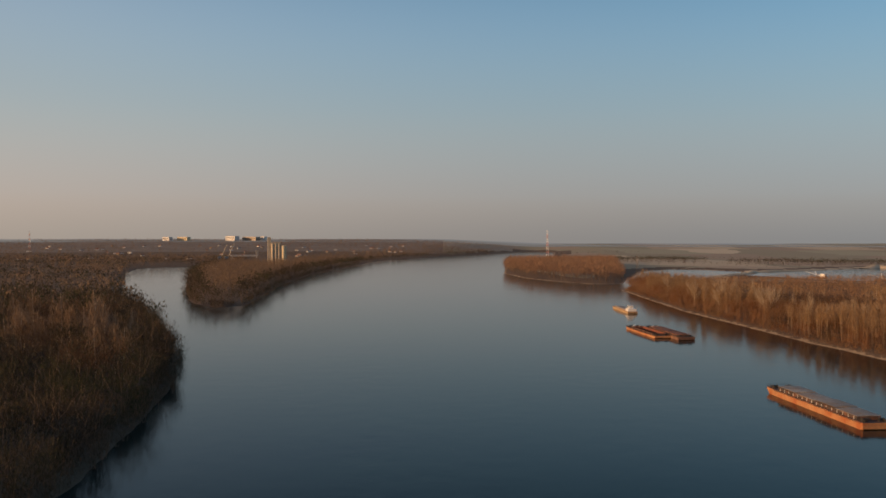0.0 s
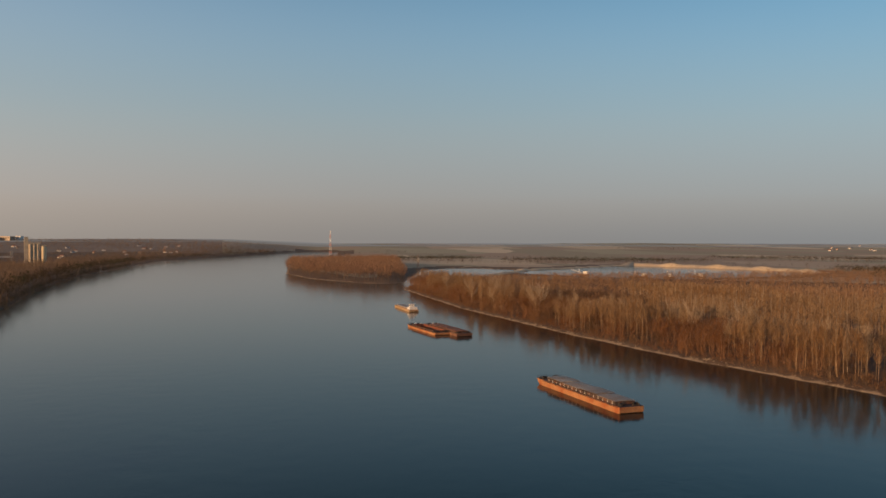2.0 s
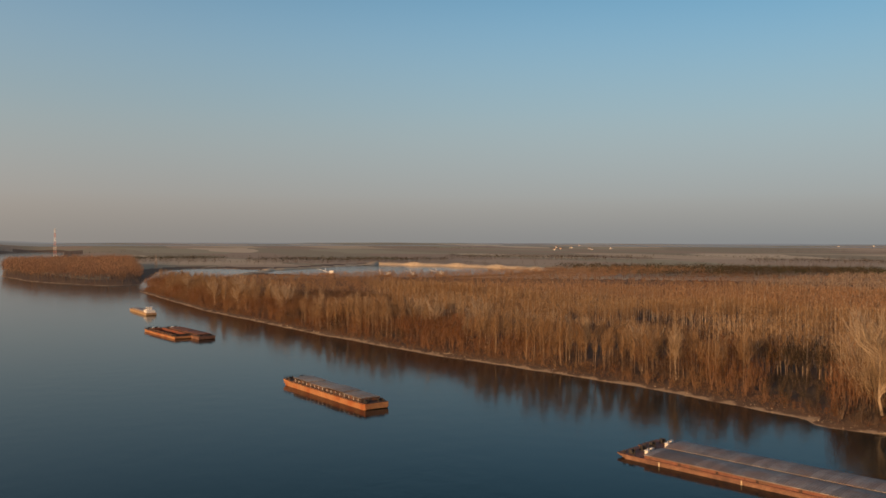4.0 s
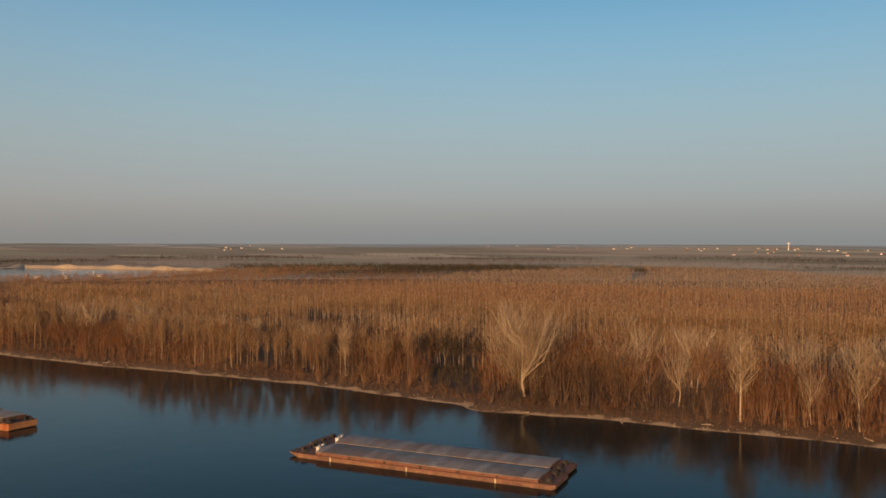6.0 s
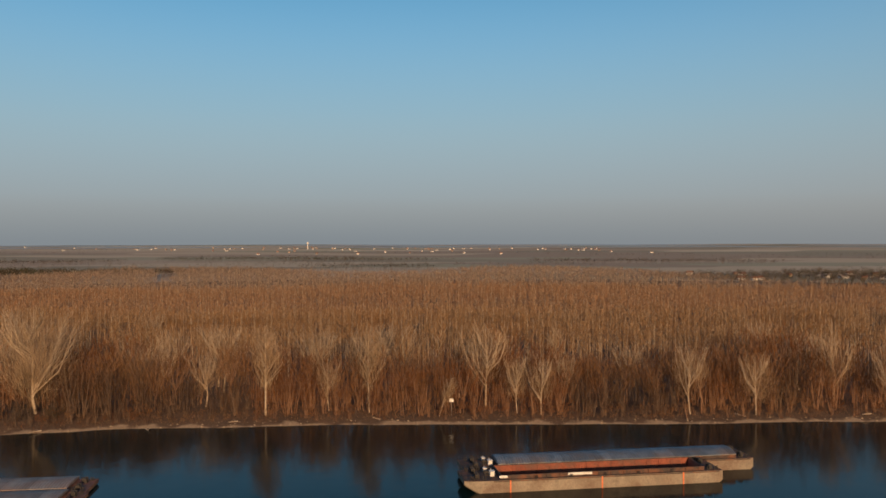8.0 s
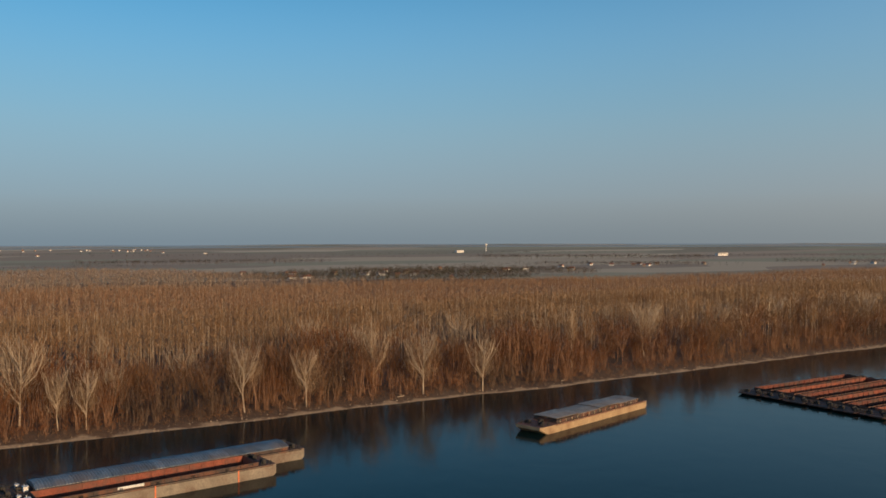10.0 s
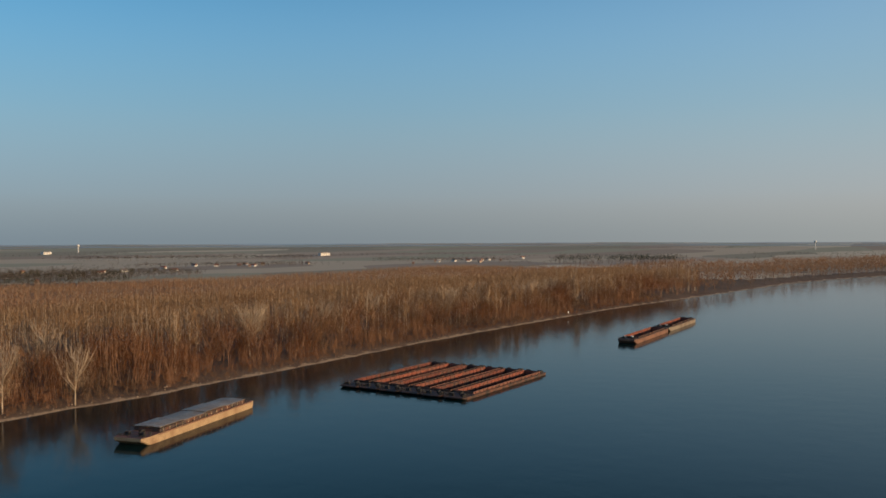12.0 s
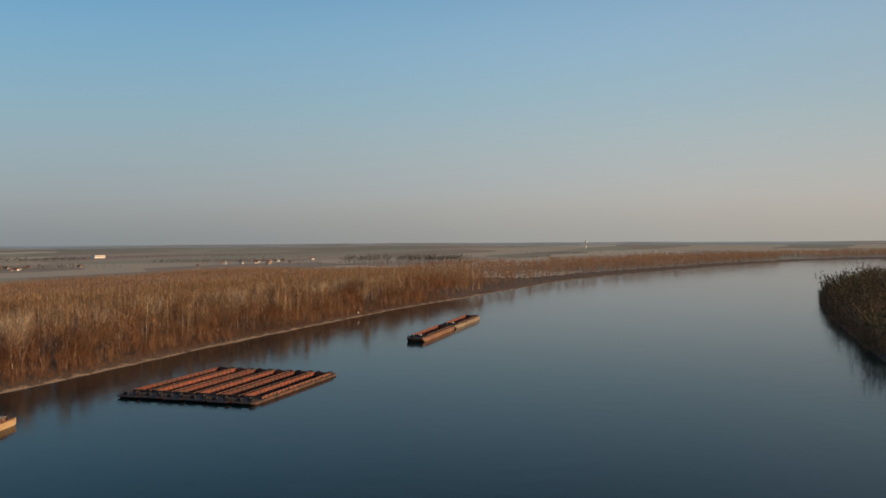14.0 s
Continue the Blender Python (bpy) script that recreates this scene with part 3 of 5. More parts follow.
def wood_stand(name, label, rng, models, xs, ys, heights, bark, twig, girth=1.0, category="woods"):
    """One stand of trees as stuff: wood and twigs in one mesh of two materials."""
    (wv, wt_), (tv, tt) = plant(rng, models, xs, ys, heights, girth)
    ob = from_arrays(name, np.vstack([wv, tv]), np.vstack([wt_, tt + len(wv)]), [bark, twig])
    idx = np.concatenate([np.zeros(len(wt_), np.int32), np.ones(len(tt), np.int32)])
    ob.data.polygons.foreach_set("material_index", idx)
    return tagged(ob, label, category, kind="stuff")


def scatter(rng, x0, x1, y0, y1, spacing, jitter=0.45, row=1.0):
    """Places on a shaken grid."""
    gx, gy = np.meshgrid(np.arange(x0, x1, spacing), np.arange(y0, y1, spacing * row))
    gx, gy = gx.ravel(), gy.ravel()
    return gx + rng.uniform(-jitter, jitter, gx.size) * spacing, gy + rng.uniform(-jitter, jitter, gy.size) * spacing * row


rng = np.random.default_rng(7)
POPLAR_NEAR = [poplar(rng, 700, 0.0040, 16, 0.13, 0.28, thick=0.0095) for _ in range(6)]
POPLAR_FRONT = [poplar(rng, 150, 0.0062, 9, 0.115, 0.34, 3, thick=0.0088) for _ in range(8)]
POPLAR_MID = [poplar(rng, 95, 0.0092, 8, 0.15, 0.5, 3, thick=0.0095, bare=False, long_=0.068, loose=0.9, fan=0.3) for _ in range(8)]
POPLAR_FAR = [poplar(rng, 40, 0.018, 5, 0.19, 0.52, 3, thick=0.008, bare=False, long_=0.075, loose=0.95, fan=0.35) for _ in range(6)]
POPLAR_BELT = [poplar(rng, 17, 0.042, 5, 0.24, 0.4, 3, thick=0.010, bare=False, long_=0.12, loose=0.95, fan=0.3) for _ in range(6)]
POPLAR_CLOSE = [poplar(rng, 380, 0.0062, 8, 0.14, 0.3, 3, thick=0.008, bare=False) for _ in range(6)]
GIANT = [spreading(rng, 6500, 0.0023, 24, 0.50, 0.04, 7, 0.017, 14)]
BROAD_NEAR = [spreading(rng, 1400, 0.0034, 12, 0.42, 0.12, 5, 0.016, 8) for _ in range(6)]
BROAD_CLOSE = [spreading(rng, 400, 0.0115, 4, 0.46, 0.16, 3, 0.014, 1, long_=0.055) for _ in range(7)]
BROAD_MID = [spreading(rng, 150, 0.0100, 6, 0.42, 0.2, 3, 0.014, 3, True) for _ in range(8)]
BROAD_BELT = [spreading(rng, 14, 0.075, 1, 0.5, 0.15, 3, 0.012, 0, True) for _ in range(6)]
BROAD_FAR = [spreading(rng, 32, 0.036, 2, 0.42, 0.22, 3, 0.011, 3, True) for _ in range(6)]
SHRUB = [shrub(rng, 165, 0.0090, 6) for _ in range(8)]
SHRUB_LOW = [shrub(rng, 46, 0.030, 2) for _ in range(6)]

STONE = (np.array([(0.5, 0, 0.2), (0, 0.42, 0.25), (-0.46, 0.05, 0.2), (0.05, -0.5, 0.22), (0.06, 0.03, 0.6), (0, 0, -0.2)]),
         np.array([(0, 1, 4), (1, 2, 4), (2, 3, 4), (3, 0, 4), (1, 0, 5), (2, 1, 5), (3, 2, 5), (0, 3, 5)]))
TUFT = [shrub(rng, 9, 0.11, 1) for _ in range(5)]


def east_of_bank(xs, ys):
    """Metres inland on the far bank."""
    return np.where(xs > 150, water_distance(xs, ys), -1)


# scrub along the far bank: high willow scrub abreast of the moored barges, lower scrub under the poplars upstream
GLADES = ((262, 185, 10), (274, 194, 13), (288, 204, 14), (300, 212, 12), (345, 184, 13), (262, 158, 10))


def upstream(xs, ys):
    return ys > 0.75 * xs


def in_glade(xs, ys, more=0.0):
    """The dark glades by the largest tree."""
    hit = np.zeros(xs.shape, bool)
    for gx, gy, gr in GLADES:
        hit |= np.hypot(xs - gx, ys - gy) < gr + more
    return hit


def scrub_height(xs, ys):
    return np.where(upstream(xs, ys), 0.72, np.where(ys < -210, 0.70, 1.0))


xs, ys = scatter(rng, 195, 470, -760, 1010, 5.0)
d = east_of_bank(xs, ys)
clump = wobble(xs, ys, 17, 6)
keep = (d > 3.0) & (d < 42 + 16 * wobble(xs, ys, 40)) & (rng.random(xs.size) < np.where(d < 24, 0.86, 0.5)) & (clump > -0.62)
keep &= ~in_glade(xs, ys)
xs, ys, clump = xs[keep], ys[keep], clump[keep]
hs = (10.0 + 8.5 * rng.random(xs.size)) * (1.0 + 0.32 * clump) * np.clip(0.30 + (d[keep] - 2.5) / 14, 0.3, 1.15) * scrub_height(xs, ys)
brown = wobble(xs, ys, 29, 11) > 0.22
wood_stand("scrub", "rust-brown leafless willow scrub along the gravel bank", rng, SHRUB, xs[~brown], ys[~brown], hs[~brown], BARK_RUST, TWIG_RUST, 0.85, "scrub")
wood_stand("scrub", "dark brown leafless blackthorn among the willow scrub", rng, SHRUB, xs[brown], ys[brown], hs[brown] * 0.85, BARK_DARK, TWIG_UMBER, 0.95, "scrub")

xs, ys = scatter(rng, 195, 400, -760, 1010, 3.3)
d = east_of_bank(xs, ys)
keep = (d > 2.2 + 1.2 * wobble(xs, ys, 9)) & (d < 12) & (wobble(xs, ys, 13, 2) > -0.6)
xs, ys = xs[keep], ys[keep]
wood_stand("low_scrub", "low rust-brown brush at the water's edge", rng, SHRUB_LOW, xs, ys, (1.4 + 3.0 * rng.random(xs.size)) * np.clip(0.4 + d[keep] / 8, 0.4, 1.4), BARK_DARK, TWIG_RUST, 1.2, "scrub")

xs, ys = scatter(rng, 195, 400, -620, 760, 2.1)
d = east_of_bank(xs, ys)
keep = (d > 3.0 + 0.9 * wobble(xs, ys, 6)) & (d < 9.5 + 2 * wobble(xs, ys, 25)) & (rng.random(xs.size) < 0.8)
xs, ys = xs[keep], ys[keep]
wood_stand("dry_grass", "tufts of dry tan grass above the gravel", rng, TUFT, xs, ys, 0.7 + 0.9 * rng.random(xs.size), BARK_RUST, TWIG_TAN, 1.6, "grass")

xs, ys = scatter(rng, 195, 400, -520, 640, 1.9)
d = east_of_bank(xs, ys)
keep = (d > -0.6) & (d < 4.5) & (rng.random(xs.size) < 0.55)
xs, ys = xs[keep], ys[keep]
wood_stand("shore_stones", "loose pale stones along the water's edge", rng, [(STONE, (STONE[0] * 0.7 + (1.1, 0.6, 0), STONE[1]))], xs, ys, 0.25 + 0.5 * rng.random(xs.size) ** 2, PEBBLE, PEBBLE_DARK, 1.3, "stones")

# a thicket in a clearing by the largest tree, painted dark for its shade
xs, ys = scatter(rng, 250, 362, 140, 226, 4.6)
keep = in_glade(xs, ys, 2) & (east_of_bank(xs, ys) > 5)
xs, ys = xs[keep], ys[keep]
wood_stand("thicket", "thicket in a clearing by the bank, shade put into its dark twigs", rng, SHRUB, xs, ys, 3.5 + 3.5 * rng.random(xs.size), BARK_DARK, TWIG_DARK, 1.1, "scrub")

# darker twigs on the trees behind the glade
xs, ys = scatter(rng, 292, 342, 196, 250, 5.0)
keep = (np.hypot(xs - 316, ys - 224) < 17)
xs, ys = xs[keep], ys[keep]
wood_stand("thicket", "dark trees at the back of a glade", rng, BROAD_MID, xs, ys, 13 + 6 * rng.random(xs.size), BARK_DARK, TWIG_DARK, 1.0, "scrub")

# upstream: slender poplars close behind the bank
xs, ys = scatter(rng, 195, 420, 150, 1040, 5.4)
d = east_of_bank(xs, ys)
keep = (d > 11 + 5 * wobble(xs, ys, 23, 4)) & (d < 58 + 14 * wobble(xs, ys, 60, 3)) & (rng.random(xs.size) < 0.85) & (wobble(xs, ys, 21, 8) > -0.5)
keep &= ~in_glade(xs, ys, 4) & upstream(xs, ys)
xs, ys = xs[keep], ys[keep]
hs = (16.5 + 6.5 * rng.random(xs.size)) * (1.0 + 0.16 * wobble(xs, ys, 26, 2))
rusty = wobble(xs, ys, 33, 5) > np.where(ys > 480, -0.02, 0.24)
wood_stand("riverside_poplars", "slender bare tan poplars with pale stems above the bank", rng, POPLAR_FRONT, xs[~rusty], ys[~rusty], hs[~rusty], BARK_TAN, TWIG_TAN, 1.1)
wood_stand("riverside_trees", "bare rust-brown willows among the riverside poplars", rng, BROAD_MID, xs[rusty], ys[rusty], hs[rusty] * 0.8, BARK_RUST, TWIG_RUST, 0.9)

# downstream: willows and mixed trees behind the high scrub
xs, ys = scatter(rng, 230, 520, -900, 330, 6.6)
d = east_of_bank(xs, ys)
keep = (d > 16) & (d < 58 + 18 * wobble(xs, ys, 70, 3)) & (rng.random(xs.size) < 0.62)
keep &= ~in_glade(xs, ys, 3) & ~upstream(xs, ys)
xs, ys = xs[keep], ys[keep]
hs = (15 + 8 * rng.random(xs.size)) * (1.0 + 0.24 * wobble(xs, ys, 22, 2)) * np.clip(0.7 + (d[keep] - 8) / 50, 0.7, 1.1)
half = (wobble(xs, ys, 38, 5) > np.where(ys < -200, -0.1, 0.3)) & (d[keep] > np.where(ys < -200, 20, 36))
wood_stand("riverside_poplars", "bare tan poplars behind the bank scrub", rng, POPLAR_FRONT, xs[half], ys[half], hs[half] * 1.15, BARK_PALE, TWIG_TAN, 1.2)
wood_stand("riverside_trees", "bare rust-brown willows behind the bank scrub", rng, BROAD_MID, xs[~half], ys[~half], hs[~half], BARK_RUST, TWIG_RUST, 0.95)

# plantation blocks, one behind the other
xs, ys = scatter(rng, 230, 700, -1000, 950, 6.0, 0.3)
d = east_of_bank(xs, ys)
keep = (d > 62 + 9 * wobble(xs, ys, 60, 8)) & (d < 190 + 14 * wobble(xs, ys, 120, 1)) & (ys < 700 + 80 * wobble(xs, ys, 50)) & (rng.random(xs.size) < 0.9)
xs, ys, d = xs[keep], ys[keep], d[keep]
ride = in_glade(xs, ys) | (np.abs(np.mod(ys + 0.15 * xs, 230) - 115) < 5) | (np.abs(d - 78 - 5 * wobble(xs, ys, 70, 5)) < 5) | (np.abs(d - 128) < 6)
xs, ys, d = xs[~ride], ys[~ride], d[~ride]
hs = 20.5 + 2.2 * rng.random(xs.size) + 2.4 * wobble(xs, ys, 45, 2) + np.where(d > 128, 2.0, 0.0)
dusk = (wobble(xs, ys, 55, 9) > 0.2) & (ys > 185) & (d < 135)
wood_stand("poplar_plantation", "rows of bare pale poplars in a riverside plantation", rng, POPLAR_MID, xs[~dusk], ys[~dusk], hs[~dusk], BARK_PALE, TWIG_TAN, 1.1)
wood_stand("oak_thicket", "dark russet bare thicket among the poplars", rng, BROAD_MID, xs[dusk], ys[dusk], hs[dusk] * 0.72, BARK_DARK, TWIG_UMBER, 0.85)
xs, ys = scatter(rng, 400, 1050, -1100, 660, 7.9, 0.3)
d = east_of_bank(xs, ys)
keep = (d > 208 + 6 * wobble(xs, ys, 90, 4)) & (d < 500 - np.clip(ys, 0, 600) * 0.2 + 30 * wobble(xs, ys, 160, 1)) & (np.abs(d - 330 - 12 * wobble(xs, ys, 150, 3)) > 8)
xs, ys = xs[keep], ys[keep]
hs = 21.0 + 1.8 * rng.random(xs.size) + 1.8 * wobble(xs, ys, 90, 2) - np.clip(-ys / 110, 0, 4)
wood_stand("poplar_plantation", "even block of bare orange-brown poplars", rng, POPLAR_FAR, xs, ys, hs, BARK_PALE, TWIG_ORANGE, 1.1)
xs, ys = scatter(rng, 650, 1900, -1300, 700, 12.0, 0.4)
d = east_of_bank(xs, ys)
keep = (d > 525) & (d < 1240 + 90 * wobble(xs, ys, 240, 2) - np.clip(-ys - 80, 0, 900) * 2.2 - np.clip(ys - 60, 0, 700) * 0.8) & (wobble(xs, ys, 130, 6) > -0.66)
keep &= np.abs(d - 760 - 20 * wobble(xs, ys, 200, 4)) > 14
xs, ys = xs[keep], ys[keep]
hs = 14 + 3 * rng.random(xs.size) + 2.5 * wobble(xs, ys, 110, 2) - np.clip(-ys / 160, 0, 3)
wood_stand("poplar_plantation", "distant grey-brown bare plantation", rng, POPLAR_BELT, xs, ys, hs, BARK_PALE, TWIG_GREY, 1.5)

# woods round the pond and downstream
xs, ys = scatter(rng, 200, 1100, 620, 1120, 9.6)
d = east_of_bank(xs, ys)
keep = ((d > 28) | (ys > 780) & (d > 3)) & (d < 300 + 40 * wobble(xs, ys, 80)) & (signed_distance(xs, ys, POND) > 40)
xs, ys = xs[keep], ys[keep]
wood_stand("floodplain_wood", "bare brown floodplain wood below a gravel pond", rng, BROAD_FAR, xs, ys, 10 + 6 * rng.random(xs.size), BARK_DARK, TWIG_ORANGE)
xs, ys = scatter(rng, 560, 1150, 300, 1000, 10.0)
d = east_of_bank(xs, ys)
keep = (d > 300) & (signed_distance(xs, ys, POND) > 60) & (wobble(xs, ys, 90, 3) > -0.25) & (d < 640)
xs, ys = xs[keep], ys[keep]
wood_stand("floodplain_wood", "bare russet thicket on the flood plain", rng, BROAD_BELT, xs, ys, 6 + 5 * rng.random(xs.size), BARK_DARK, TWIG_RUST, 1.2)
xs, ys = scatter(rng, -1200, 1500, -3400, -850, 14.0)
d = water_distance(xs, ys)
east = (xs > 150) | (ys < -2450)
keep = east & (d > 4) & (d < 360 + 120 * wobble(xs, ys, 200))
xs, ys = xs[keep], ys[keep]
wood_stand("floodplain_wood", "bare brown woods along the river bend", rng, BROAD_BELT, xs, ys, 14 + 8 * rng.random(xs.size) + 3 * wobble(xs, ys, 60), BARK_DARK, TWIG_ORANGE, 0.9)


# far copses and hedges among the fields: middle, half sizes, height
def copse(name, label, spots, spacing, twig, low, high, models=None):
    ax, ay, ah = [], [], []
    for cx, cy, rx, ry, turn in spots:
        gx, gy = scatter(rng, -rx, rx, -ry, ry, spacing)
        ok = (gx / rx) ** 2 + (gy / ry) ** 2 + 0.3 * wobble(gx, gy, 40) < 1
        gx, gy = gx[ok], gy[ok]
        c, s_ = math.cos(radians(turn)), math.sin(radians(turn))
        ax.append(cx + gx * c - gy * s_)
        ay.append(cy + gx * s_ + gy * c)
        ah.append(low + (high - low) * rng.random(gx.size))
    ax, ay, ah = np.concatenate(ax), np.concatenate(ay), np.concatenate(ah)
    ok = water_distance(ax, ay) > 12
    return wood_stand(name, label, rng, models or BROAD_FAR, ax[ok], ay[ok], ah[ok], BARK_DARK, twig, 1.2)


copse("far_wood", "distant dark brown woods among fields",
      [(1180, 1010, 300, 110, 128), (1250, 760, 260, 90, 112), (1330, 480, 120, 30, 100), (980, 900, 150, 40, 135), (1650, 300, 140, 22, 95),
       (900, 1900, 260, 50, 160), (1500, 1900, 300, 40, 130), (500, 2200, 200, 60, 170), (1900, 1200, 260, 35, 125), (2100, -300, 300, 24, 84),
       (2300, 700, 320, 26, 106), (2100, -1400, 380, 30, 58)], 10, TWIG_DARK, 12, 18, BROAD_BELT)
hedges = []
for k in range(34):
    hy, hr = math.radians(-172 + 4.95 * k + 3 * rng.random()), 1750 + 2100 * rng.random()
    hedges.append((-math.sin(hy) * hr, math.cos(hy) * hr, 160 + 240 * rng.random(), 14 + 16 * rng.random(), math.degrees(hy) + rng.uniform(-12, 12)))
copse("far_hedges", "long dark tree belts between the far fields", hedges, 19, TWIG_DARK, 8, 13, BROAD_BELT)
copse("village_trees", "dark garden trees round a far village",
      [(1230, -430, 260, 190, 70), (1340, -640, 240, 150, 62), (1560, -1150, 200, 40, 50), (1400, -1720, 200, 36, 35), (2350, 420, 240, 40, 98)], 11, TWIG_DARK, 7, 13)
copse("far_pines", "dark stand of pines above the bare woods", [(890, -1800, 95, 26, 25), (1010, -1700, 60, 18, 25)], 9, TWIG_PINE, 20, 26)

copse("hill_trees", "dark gardens and copses on the town hills", [(-900, 3100, 1000, 620, 15), (-150, 3750, 620, 420, 0), (-1700, 2900, 620, 620, 35), (-1100, 4100, 900, 380, 15)], 33, TWIG_SPIT, 9, 16, BROAD_BELT)

# island
xs, ys = scatter(rng, 95, 480, 1100, 2300, 9.5)
d = water_distance(xs, ys)
keep = (d > 3) & (xs < 200 + 0.18 * (ys - 1100) + 40) & (ys < 2000)
xs, ys = xs[keep], ys[keep]
wood_stand("island_wood", "bare russet trees covering a river island", rng, BROAD_FAR, xs, ys, 19 + 7 * rng.random(xs.size), BARK_DARK, TWIG_RUSSET, 0.9)

# spit, the woods beyond it, and the near bank
xs, ys = scatter(rng, -640, 420, 730, 3500, 10.0)
d = water_distance(xs, ys)
west = xs < -180 + np.clip((ys - 2000) * 0.42, 0, 900)
keep = (d > 1.5) & west & (xs > np.where(ys < 1850, -0.3 * ys - 10, -900)) & (d < 230) & (rng.random(xs.size) < np.where((ys < 1700) | (d < 45), 0.95, 0.4))
keep &= ~((ys > 1860) & (ys < 2080) & (xs < -330))
xs, ys = xs[keep], ys[keep]
hs = 15 + 9 * rng.random(xs.size) + 5 * wobble(xs, ys, 27, 2) - np.clip((ys - 1700) / 120, 0, 5)
# shaded river side painted as dark twigs on the rim, lit inside brown
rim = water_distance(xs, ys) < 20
wood_stand("spit_wood", "leafless trees on a river spit shore, shade in dark twigs", rng, BROAD_FAR, xs[rim], ys[rim], hs[rim], BARK_DARK, TWIG_DARK, 1.15)
wood_stand("spit_wood", "brown leafless trees on a narrow river spit", rng, BROAD_FAR, xs[~rim], ys[~rim], hs[~rim], BARK_DARK, TWIG_SPIT, 0.8)
xs, ys = scatter(rng, -1500, -250, 560, 2300, 19.0)
d = water_distance(xs, ys)
keep = (d > 4) & (xs < np.where(ys < 1850, -0.3 * ys - 40, -480)) & (wobble(xs, ys, 170, 2) > -0.55)
xs, ys = xs[keep], ys[keep]
hs = 12 + 8 * rng.random(xs.size) + 3 * wobble(xs, ys, 70)
# lit patches of the wood are put in as browner twigs
warm_ = wobble(xs, ys, 60, 7) > 0.05
wood_stand("west_wood", "dark leafless woods stretching to the hills", rng, BROAD_BELT, xs[~warm_], ys[~warm_], hs[~warm_] * 1.1, BARK_DARK, TWIG_DARK, 1.25)
wood_stand("west_wood", "brown leafless woods stretching to the hills", rng, BROAD_BELT, xs[warm_], ys[warm_], hs[warm_] * 1.25, BARK_DARK, TWIG_SPIT, 1.25)
xs, ys = scatter(rng, -700, 45, -1250, 760, 8.2)
d = water_distance(xs, ys)
keep = (d > 3.0) & (d < np.where(ys > 0, 250, 130)) & (xs < 60) & (np.hypot(xs, ys) > 80) & (rng.random(xs.size) < np.where((d < 60) | (ys > 90) & (ys < 400), 0.95, 0.6))
# stretch beside the camera is unseen, added to shade the bank wood
keep &= ((ys > -220) | (ys < -380)) & (xs > -0.62 * np.abs(ys) - 190)
xs, ys = xs[keep], ys[keep]
d = d[keep]
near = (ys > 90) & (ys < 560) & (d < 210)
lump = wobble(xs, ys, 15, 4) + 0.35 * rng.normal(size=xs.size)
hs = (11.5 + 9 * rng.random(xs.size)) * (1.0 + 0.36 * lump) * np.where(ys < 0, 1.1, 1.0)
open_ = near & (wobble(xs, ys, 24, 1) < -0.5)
# painted light: tan and brown twigs past y 290, shade in dark ones
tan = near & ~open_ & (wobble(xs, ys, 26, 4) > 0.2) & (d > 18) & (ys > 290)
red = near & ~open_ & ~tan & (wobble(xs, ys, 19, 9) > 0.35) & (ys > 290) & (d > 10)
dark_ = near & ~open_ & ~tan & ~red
wood_stand("near_bank_wood", "leafless near bank wood with shade in its dark twig colour", rng, BROAD_CLOSE, xs[dark_], ys[dark_], hs[dark_], BARK_DARK, TWIG_DARK, 0.98)
wood_stand("near_bank_wood", "brown leafless willows in the near bank wood", rng, BROAD_CLOSE, xs[red], ys[red], hs[red] * 1.15, BARK_DARK, TWIG_UMBER, 0.85)
wood_stand("near_bank_poplars", "taller tan poplars in the near bank wood", rng, POPLAR_CLOSE, xs[tan], ys[tan], hs[tan] * 1.35, BARK_PALE, TWIG_SPIT, 1.3)
far_ = ~near
wood_stand("near_bank_wood", "leafless wood on the near bank", rng, BROAD_FAR, xs[far_], ys[far_], hs[far_], BARK_DARK, TWIG_DARK, 1.2)
# edge scrub takes the bank's shade in its dark twig colour
xs, ys = scatter(rng, -400, 45, -1250, 760, 5.0)
d = water_distance(xs, ys)
keep = (d > -1.6 + 1.8 * wobble(xs, ys, 12, 3)) & (d < 9) & ((ys > 90) | (ys < -380))
xs, ys = xs[keep], ys[keep]
hs = (5 + 5.5 * rng.random(xs.size)) * (1 + 0.4 * wobble(xs, ys, 14, 5))
wood_stand("scrub", "overhanging scrub along the near bank, shade in its dark twigs", rng, SHRUB, xs, ys, hs, BARK_DARK, TWIG_DARK, 1.2, "scrub")
# undergrowth painted dark as the shade under the near bank wood
xs, ys = scatter(rng, -420, -60, 90, 480, 5.6)
d = water_distance(xs, ys)
keep = (d > 3) & (d < 150) & (xs > -0.62 * ys - 40)
xs, ys = xs[keep], ys[keep]
wood_stand("low_scrub", "undergrowth in the near bank wood, shade in its dark twigs", rng, SHRUB_LOW, xs, ys, 4 + 3.5 * rng.random(xs.size), BARK_DARK, TWIG_DARK, 1.3, "scrub")
# shore scrub in the same dark twigs, painting the spit's shaded side
xs, ys = scatter(rng, -300, 0, 720, 2000, 6.5)
d = water_distance(xs, ys)
keep = (d > -2.5) & (d < 9) & (xs < -150) & (xs > -0.3 * ys - 10)
xs, ys = xs[keep], ys[keep]
wood_stand("low_scrub", "scrub overhanging the shore of the spit, shade in dark twigs", rng, SHRUB_LOW, xs, ys, 5 + 5 * rng.random(xs.size), BARK_DARK, TWIG_DARK, 1.2, "scrub")

